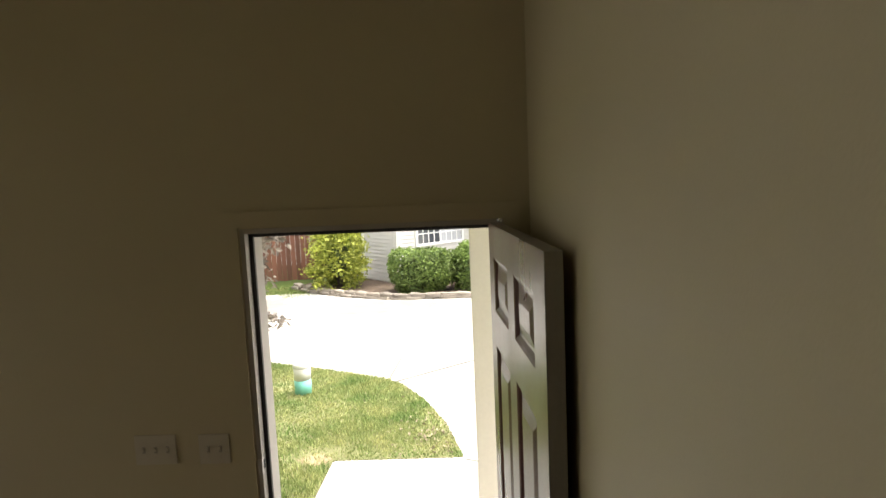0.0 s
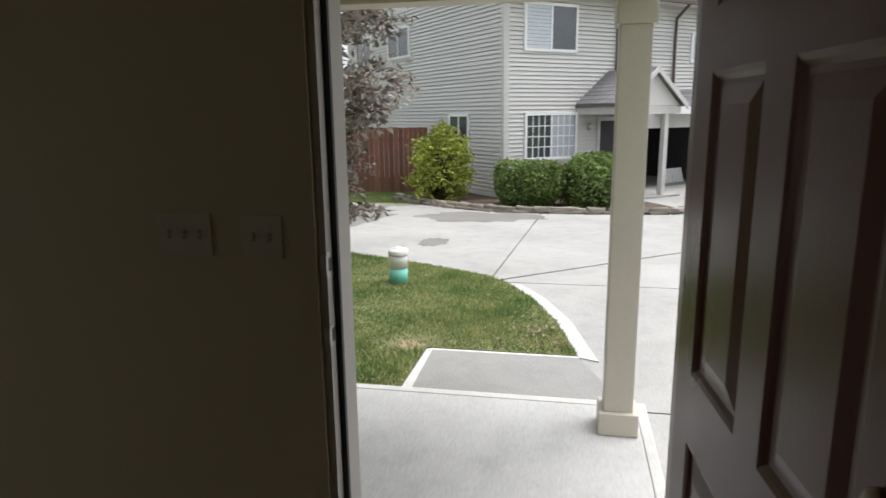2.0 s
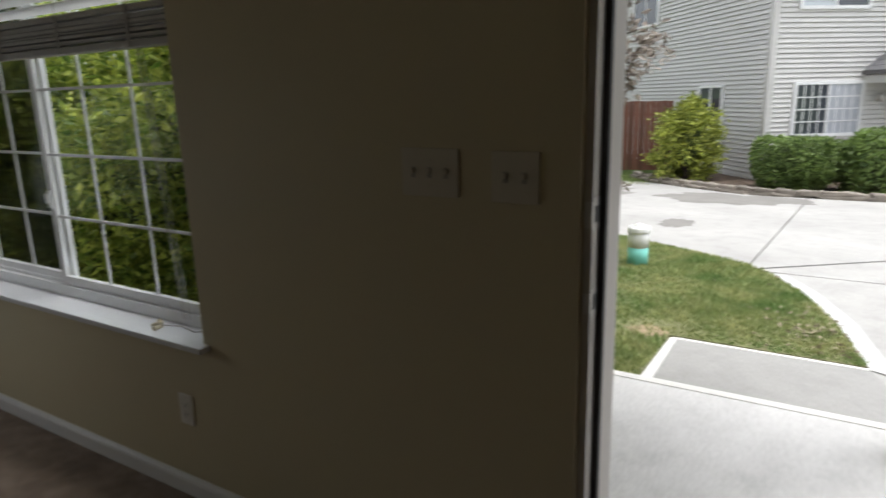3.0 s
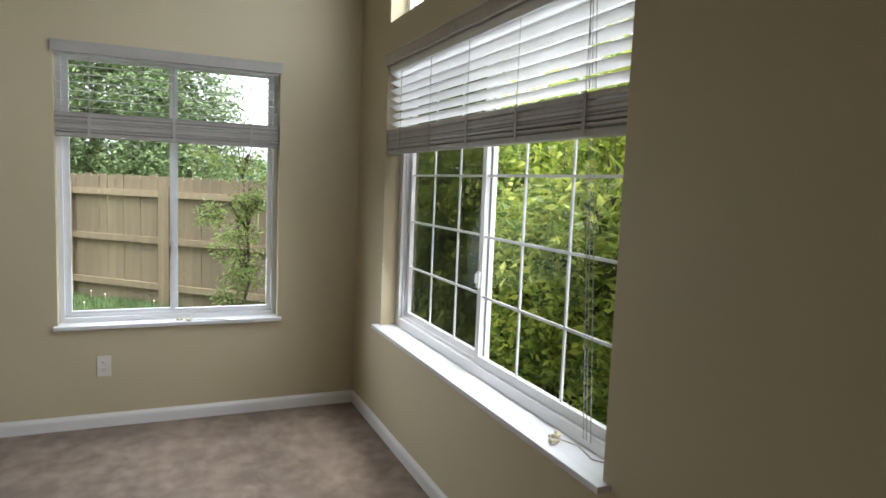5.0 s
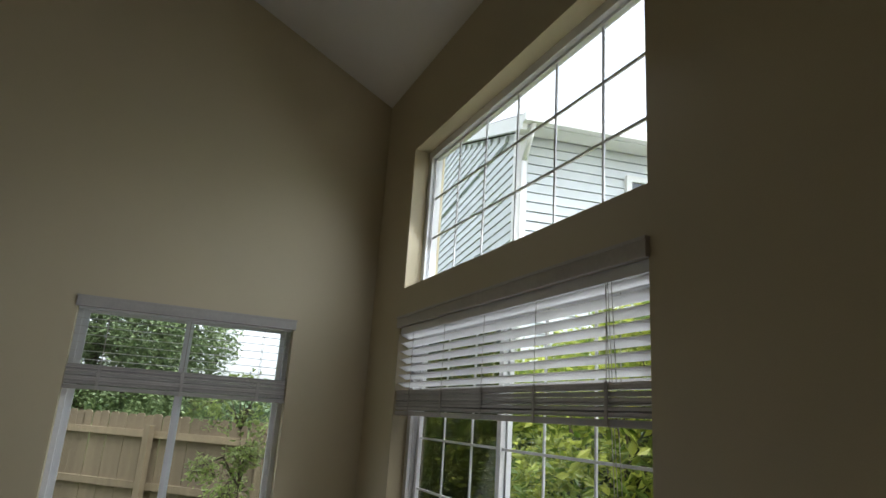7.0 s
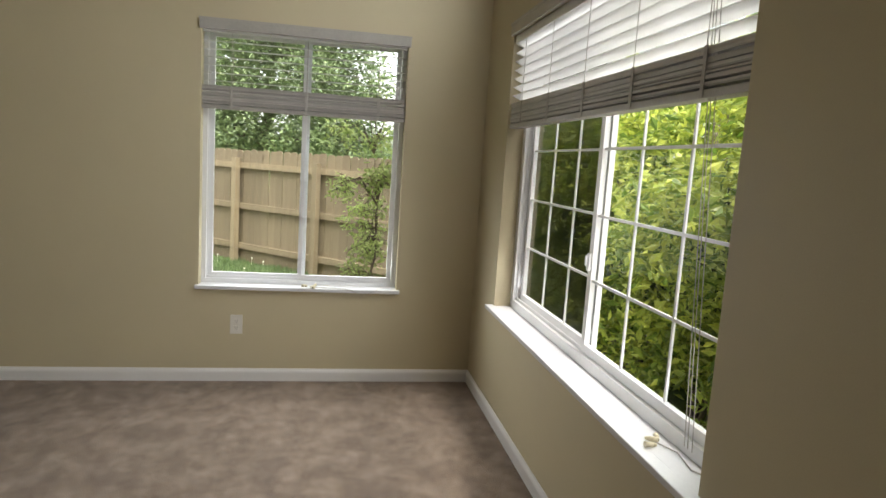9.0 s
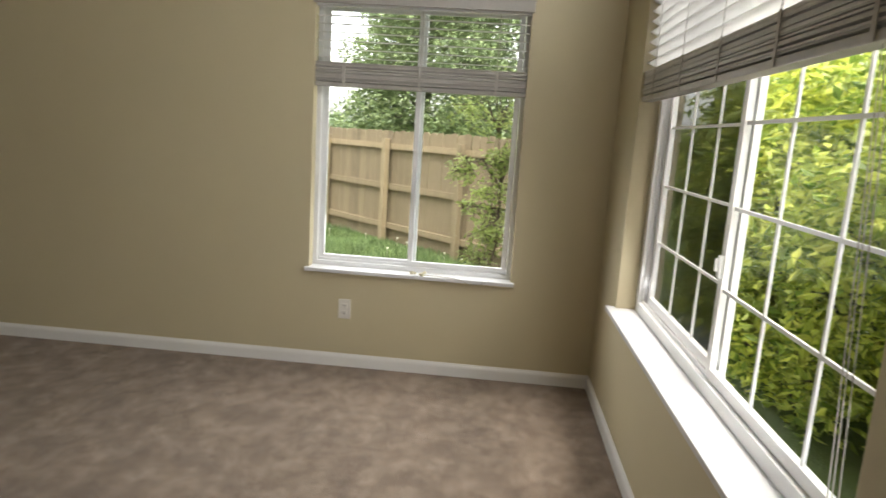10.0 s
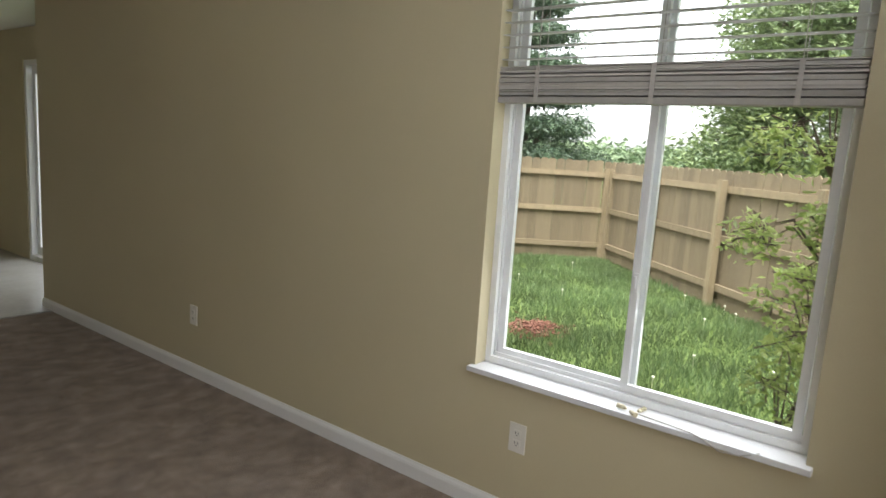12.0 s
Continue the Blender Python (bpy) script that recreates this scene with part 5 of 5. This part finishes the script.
def shrub(name, base, radii, n, size, material, seed, label, hollow=0.72, rough=0.2, stems=7, lift=0.0, flat=0.0, sprays=0, spread=0.1):
    """A bush: stems from the ground and a lumpy cloud of leaves."""
    rng = np.random.default_rng(seed)
    b = thing(name, base, label, "bush")
    centre = np.array(base) + [0, 0, radii[2] + lift]
    bm = bmesh.new()
    for k in range(stems):
        u = rng.normal(size=3)
        u[2] = abs(u[2]) + 0.4
        u /= np.linalg.norm(u)
        tip = centre + u * np.array(radii) * 0.8
        add_tube(bm, (base[0] + rng.uniform(-0.08, 0.08), base[1] + rng.uniform(-0.08, 0.08), base[2] - 0.03), tip, 0.018, 0.004, 6)
    part("stems", bm, M_BARK, b)
    spots = shell_spots(rng, n, centre, radii, hollow, 14, rough, base[2] + 0.04)
    if sprays:                                                          # leaves gathered on twigs, with gaps between
        knots = shell_spots(rng, sprays, centre, radii, hollow, 14, rough, base[2] + 0.1)
        spots = knots[rng.integers(0, len(knots), n)] + rng.normal(0, spread, (n, 3)) * [1, 1, 0.7]
    if flat:
        top = centre[2] + radii[2] * flat
        spots[:, 2] = np.minimum(spots[:, 2], top + rng.normal(0, 0.02, len(spots)))
    me = leaf_mesh("leaves", spots, size, material, seed + 1)
    me.transform(PLACE[b].inverted())
    ob = new("leaves", me)
    ob.parent = b
    core = bmesh.new()                                                   # added solid dark core that keeps light from passing through the leaves
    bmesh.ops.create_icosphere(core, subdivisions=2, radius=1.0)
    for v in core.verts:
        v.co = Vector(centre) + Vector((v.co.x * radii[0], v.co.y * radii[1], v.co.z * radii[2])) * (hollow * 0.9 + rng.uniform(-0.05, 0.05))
    part("inner_growth", core, M_BUSH_CORE, b)
    return b


M_BUSH_CORE = plain("bush_core", (0.06, 0.08, 0.025), 0.95, 0.4, 12.0, 50.0, 1.0)
shrub("round_bush", (-0.83, 15.75, gz(0, 15.75) - 0.04), (0.79, 0.72, 0.62), 9000, 0.085, M_HEDGE_LEAF, 21, "clipped round dark green bush", 0.86, 0.14, flat=0.78)
shrub("round_bush", (0.60, 15.95, gz(0, 15.95) - 0.02), (0.79, 0.75, 0.68), 7500, 0.105, M_HEDGE_LEAF, 31, "clipped round brighter green bush", 0.84, 0.22)
shrub("golden_bush", (-3.20, 16.85, gz(0, 16.85) + 0.02), (0.56, 0.56, 0.89), 8000, 0.105, M_YELLOW_LEAF, 41, "tall loose yellow-green bush by the corner", 0.70, 0.4, sprays=320, spread=0.09)
fence_b = thing("stained_fence", (-6.4, 18.3, -0.7), "red-brown stained board fence beside the grey house", "fence")
fb = mesh_from("board", box(-0.068, 0.068, -0.010, 0.010, 0, 1.86), M_REDFENCE)
fa, fz = Vector((-4.05, 19.2)), Vector((-11.5, 17.3))
cnt = int((fz - fa).length / 0.142)
ang = math.degrees(math.atan2(fz.y - fa.y, fz.x - fa.x))
for k in range(cnt):
    p = fa.lerp(fz, (k + 0.5) / cnt)
    piece("board", fb, fence_b, pose(p.x, p.y, -0.70 + rng.uniform(-0.015, 0.015), rng.uniform(-0.6, 0.6), 0, ang))
for z in (-0.35, 0.75):
    bm = box(0, (fz - fa).length, -0.06, -0.02, z, z + 0.09)
    bm.transform(pose(fa.x, fa.y, 0, 0, 0, ang))
    part("rail", bm, M_REDFENCE, fence_b)


def tree(name, base, label, leaf_mat, clumps, n, size, seed, trunk=0.12, category="tree", droop=0.3, bark=None, narrow=2.4):
    """A tapered trunk with limbs that reach into each clump of the crown."""
    rng = np.random.default_rng(seed)
    b = thing(name, base, label, category)
    top = max(c[2] for c, r in clumps)
    bx, by, bz = base
    cx, cy = np.mean([c[0] for c, r in clumps]), np.mean([c[1] for c, r in clumps])
    bm = bmesh.new()
    pts = [Vector((bx, by, bz - 0.05))]
    for k in range(1, 6):
        f = k / 5
        pts.append(Vector((bx + (cx - bx) * f * 0.5 + rng.uniform(-0.06, 0.06), by + (cy - by) * f * 0.5 + rng.uniform(-0.06, 0.06), bz + (top - bz) * 0.85 * f)))
    for k in range(5):
        add_tube(bm, pts[k], pts[k + 1], trunk * (1 - k * 0.17), trunk * (1 - (k + 1) * 0.17), 10, caps=(k == 0))
    part("trunk", bm, M_BARK, b)
    bm = bmesh.new()
    spots = []
    share = np.array([r[0] * r[1] * r[2] for c, r in clumps]) ** 0.67
    share = share / share.sum()
    for (c, r), s in zip(clumps, share):
        start = min(pts[1:], key=lambda q: (q - Vector(c)).length + (2 if q.z > c[2] else 0))
        mid = (start + Vector(c)) / 2 + Vector((0, 0, 0.12))
        add_tube(bm, start, mid, trunk * 0.35, trunk * 0.22, 7, caps=False)
        add_tube(bm, mid, c, trunk * 0.22, trunk * 0.07, 7, caps=False)
        for k in range(5):
            u = rng.normal(size=3)
            u /= np.linalg.norm(u)
            add_tube(bm, mid.lerp(Vector(c), 0.5 + 0.1 * k), Vector(np.array(c) + u * np.array(r) * 0.85), trunk * 0.08, 0.004, 5, caps=False)
        spots.append(shell_spots(rng, int(n * s), c, r, 0.25, 9, 0.35))
    part("limb_structure", bm, bark or M_BARK, b)
    me = leaf_mesh("crown", np.concatenate(spots), size, leaf_mat, seed + 5, narrow, droop)
    me.transform(PLACE[b].inverted())
    ob = new("crown", me)
    ob.parent = b
    return b


purple = [((-2.75, 8.8, 3.35), (0.55, 0.5, 0.42)), ((-2.55, 8.8, 2.66), (0.46, 0.45, 0.26)), ((-2.42, 8.7, 1.95), (0.42, 0.45, 0.30)), ((-2.62, 8.7, 1.55), (0.40, 0.4, 0.30)), ((-2.85, 8.7, 1.8), (0.45, 0.4, 0.40)),
          ((-2.80, 8.7, 1.02), (0.22, 0.25, 0.28)), ((-2.68, 8.7, 0.34), (0.28, 0.25, 0.13)), ((-2.90, 8.7, 0.62), (0.14, 0.2, 0.2)), ((-3.7, 9.2, 2.6), (0.7, 0.7, 0.7)), ((-4.3, 9.0, 3.4), (0.9, 0.9, 0.8)),
          ((-3.6, 9.3, 4.0), (0.9, 0.8, 0.6)), ((-4.6, 8.7, 2.2), (0.8, 0.8, 0.7)), ((-4.2, 9.1, 1.3), (0.6, 0.6, 0.5))]
tree("crabapple_tree", (-4.35, 9.0, -0.27), "purple-leaved crabapple with drooping branches", M_PURPLE_LEAF, [(c, (r[0] * 1.15, r[1], r[2] * 1.1)) for c, r in purple], 10500, 0.112, 51, 0.09)

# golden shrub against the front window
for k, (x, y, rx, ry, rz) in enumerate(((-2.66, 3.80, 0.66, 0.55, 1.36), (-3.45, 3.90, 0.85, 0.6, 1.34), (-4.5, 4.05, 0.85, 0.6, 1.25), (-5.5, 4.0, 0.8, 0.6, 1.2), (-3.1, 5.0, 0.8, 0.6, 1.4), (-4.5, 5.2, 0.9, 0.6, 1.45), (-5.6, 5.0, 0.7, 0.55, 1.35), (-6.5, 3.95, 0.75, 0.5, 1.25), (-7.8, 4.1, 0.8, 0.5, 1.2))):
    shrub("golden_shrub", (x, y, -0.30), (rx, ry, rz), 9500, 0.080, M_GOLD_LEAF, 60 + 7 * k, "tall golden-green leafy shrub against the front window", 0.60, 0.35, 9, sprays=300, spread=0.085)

# dark car parked by the open garage
car = thing("parked_car", (4.6, 17.7, gz(4.6, 17.7)), "black car with its nose toward the garage", "car")
MC = pose(3.50, 17.45, gz(3.5, 17.45), 0, 0, 16) @ Matrix.Diagonal((1, 1, 1.2, 1))
put = house_tools(MC)


def car_body():
    prof = [(0.0, 0.32), (0.02, 0.62), (0.10, 0.80), (0.9, 0.98), (1.15, 1.02), (1.75, 1.48), (2.2, 1.56), (3.6, 1.55), (4.2, 1.42), (4.55, 0.98), (4.6, 0.40), (4.5, 0.26), (0.1, 0.24)]
    bm = bmesh.new()
    ends = []
    for y, s in ((-0.88, 0.96), (-0.80, 1.0), (0.80, 1.0), (0.88, 0.96)):
        ends.append([bm.verts.new((2.3 + (x - 2.3) * s, y * (1.0 if z < 1.05 else 0.84), 0.24 + (z - 0.24) * s)) for x, z in prof])
    for a, b in zip(ends, ends[1:]):
        for k in range(len(prof)):
            bm.faces.new([a[k], a[(k + 1) % len(prof)], b[(k + 1) % len(prof)], b[k]]).smooth = True
    bm.faces.new(ends[0])
    bm.faces.new(ends[-1][::-1])
    return bm


put("body", car_body(), M_CARPAINT, car)
put("windscreen", box(-0.02, 0.02, -0.62, 0.62, 0, 0.60, 0.0, pose(1.42, 0, 1.06, 0, 53, 0)), M_CARGLASS, car)
for y in (-0.60, 0.60):
    put("headlight", box(0.0, 0.14, y - 0.16, y + 0.16, 0.66, 0.80, 0.03), M_FARGLASS, car, "clear headlight")
for x in (0.85, 3.75):
    for y in (-0.80, 0.80):
        bm = lathe([(0.20, -0.11), (0.31, -0.11), (0.33, -0.08), (0.33, 0.08), (0.31, 0.11), (0.20, 0.11)], (0, 0, 0), 24)
        bm.transform(pose(x, y, 0.33, 90, 0, 0))
        w = put("wheel", bm, M_TYRE, car)
        bm = lathe([(0.20, -0.112), (0.19, 0.0), (0.20, 0.112)], (0, 0, 0), 20)
        bm.transform(pose(x, y, 0.33, 90, 0, 0))
        put("rim", bm, M_STEEL, w, "steel rim")

# ---------------------------------------------------------------- back yard
YG = -0.39
corner, near_end, far_end = Vector((-13.6, -2.55)), Vector((-8.9, 2.55)), Vector((-8.6, -8.3))
yard_fence = thing("board_fence", (corner.x, corner.y, YG), "tan weathered board fence with posts and three rails", "fence")
bm = bmesh.new()
o = [(-0.0722, 0), (0.0722, 0), (0.0722, 1.755), (0.042, 1.79), (-0.042, 1.79), (-0.0722, 1.755)]
lo, hi = [bm.verts.new((x, 0.0, z)) for x, z in o], [bm.verts.new((x, 0.016, z)) for x, z in o]
bm.faces.new(lo)
bm.faces.new(hi[::-1])
for k in range(6):
    bm.faces.new([lo[k], lo[(k + 1) % 6], hi[(k + 1) % 6], hi[k]])
pick = mesh_from("picket", bm, M_FENCE)
for a, b in ((corner, near_end), (far_end, corner)):
    d = b - a
    ang = math.degrees(math.atan2(d.y, d.x))
    n = int(d.length / 0.146)
    for k in range(n):
        p = a.lerp(b, (k + 0.5) / n)
        piece("picket", pick, yard_fence, pose(p.x, p.y, YG + rng.uniform(-0.012, 0.012), 0, rng.uniform(-0.5, 0.5), ang))
    for z in (0.22, 0.86, 1.50):
        bm = box(0, d.length, -0.040, -0.001, YG + z, YG + z + 0.088)
        bm.transform(pose(a.x, a.y, 0, 0, 0, ang))
        part("rail", bm, M_POST_LIT, yard_fence)
    nn = max(2, round(d.length / 1.85))
    for k in range(nn + 1):
        p = a.lerp(b, k / nn)
        bm = box(-0.047, 0.047, -0.135, -0.041, YG - 0.02, YG + 1.66, 0.004)
        bm.transform(pose(p.x, p.y, 0, 0, 0, ang))
        part("post", bm, M_POST_LIT, yard_fence)

blades("yard_grass", 150000, (-13.8, -4.9, -7.5, 3.4), None, YG - 0.005, 0.11, M_YARD_BLADE, 9, "tall uneven back yard grass", thin=(-8.3, -1.02, 0.42), width=0.007)
mrng = random.Random(14)
bm = bmesh.new()
for k in range(420):
    a, q = mrng.uniform(0, math.tau), abs(mrng.gauss(0, 0.5))
    x, y = -8.3 + 0.42 * q * math.cos(a), -1.02 + 0.32 * q * math.sin(a)
    w, l = mrng.uniform(0.010, 0.022), mrng.uniform(0.03, 0.08)
    add_box(bm, -l / 2, l / 2, -w / 2, w / 2, 0, 0.012, pose(x, y, YG + 0.015 + 0.07 * max(0, 1 - q) * mrng.uniform(0.3, 1), mrng.uniform(-30, 30), mrng.uniform(-30, 30), mrng.uniform(0, 180)))
solid("mulch_chips", bm, M_REDMULCH, "small mound of red bark mulch in the grass", "mulch", kind="stuff")
fl = np.random.default_rng(4)
flower_me = mesh_from("flower", lathe([(0.002, 0.0), (0.003, 0.14), (0.012, 0.15), (0.014, 0.157), (0.006, 0.165)], (0, 0, 0), 8), M_FLOWER)
for k in range(16):
    f, g = fl.uniform(0.03, 0.95), abs(fl.normal(0, 1.0)) + 0.25
    p = corner.lerp(near_end, f) + Vector((0.735, -0.678)) * g
    ob = new("dandelion", flower_me)
    ob.location = (p.x, p.y, YG)
    tagged(ob, "white dandelion clock in the tall grass", "flower", "dandelions by the fence")

sap = []
srng = np.random.default_rng(15)
for k in range(44):
    z = srng.uniform(-0.25, 1.75)
    sap.append(((-5.25 + srng.normal(0, 0.10), 1.72 + srng.normal(0, 0.11) - 0.05 * z, z), (0.10, 0.11, 0.08)))
tree("sapling", (-5.25, 1.72, YG), "slender leafy sapling near the side window", M_SAPLING, sap, 3000, 0.040, 91, 0.014, "sapling")

big = [((-17.0 + 1.2 * math.cos(a) * c, 0.35 + 1.7 * math.sin(a) * c, z), (1.1, 1.05, 0.85)) for z, c in ((1.7, 1.0), (3.0, 0.95), (4.3, 0.75), (5.4, 0.4)) for a in (0.3, 1.55, 2.8, 4.2, 5.4)][:19]
tree("shade_tree", (-17.2, -0.4, YG), "large leafy green shade tree behind the fence", M_TREE_LEAF, big, 62000, 0.12, 101, 0.24)
con = []
for k in range(11):
    z, r = 0.6 + k * 0.85, 2.35 * (1 - k / 12.5)
    for a in range(5 if k < 9 else 2):
        t = a * math.tau / 5 + k * 0.7
        con.append(((-19.0 + r * 0.55 * math.cos(t), -7.6 + r * 0.55 * math.sin(t), z), (r * 0.55, r * 0.55, 0.32)))
tree("spruce_tree", (-19.0, -7.6, YG), "dark tall spruce behind the fence", M_CONIFER, con, 52000, 0.17, 111, 0.22, droop=0.6, narrow=4.2)
far_rng = np.random.default_rng(8)
for k, (x, y, h) in enumerate(((-60, -22, 1.2), (-64, -12, 1.0), (-58, -33, 1.6), (-62, 0, 1.0), (-66, 14, 2.0), (-60, -45, 4), (-3, 60, 9), (14, 62, 10), (30, 52, 9))):
    cl = [((x + far_rng.normal(0, 3.5), y + far_rng.normal(0, 3.5), h * far_rng.uniform(0.35, 0.8)), (3.2, 3.2, 2.2)) for _ in range(9)]
    tree("distant_tree", (x, y, -0.6), "hazy green trees in the distance", M_FAR_LEAF, cl, 5000, 0.75, 200 + k, 0.3)
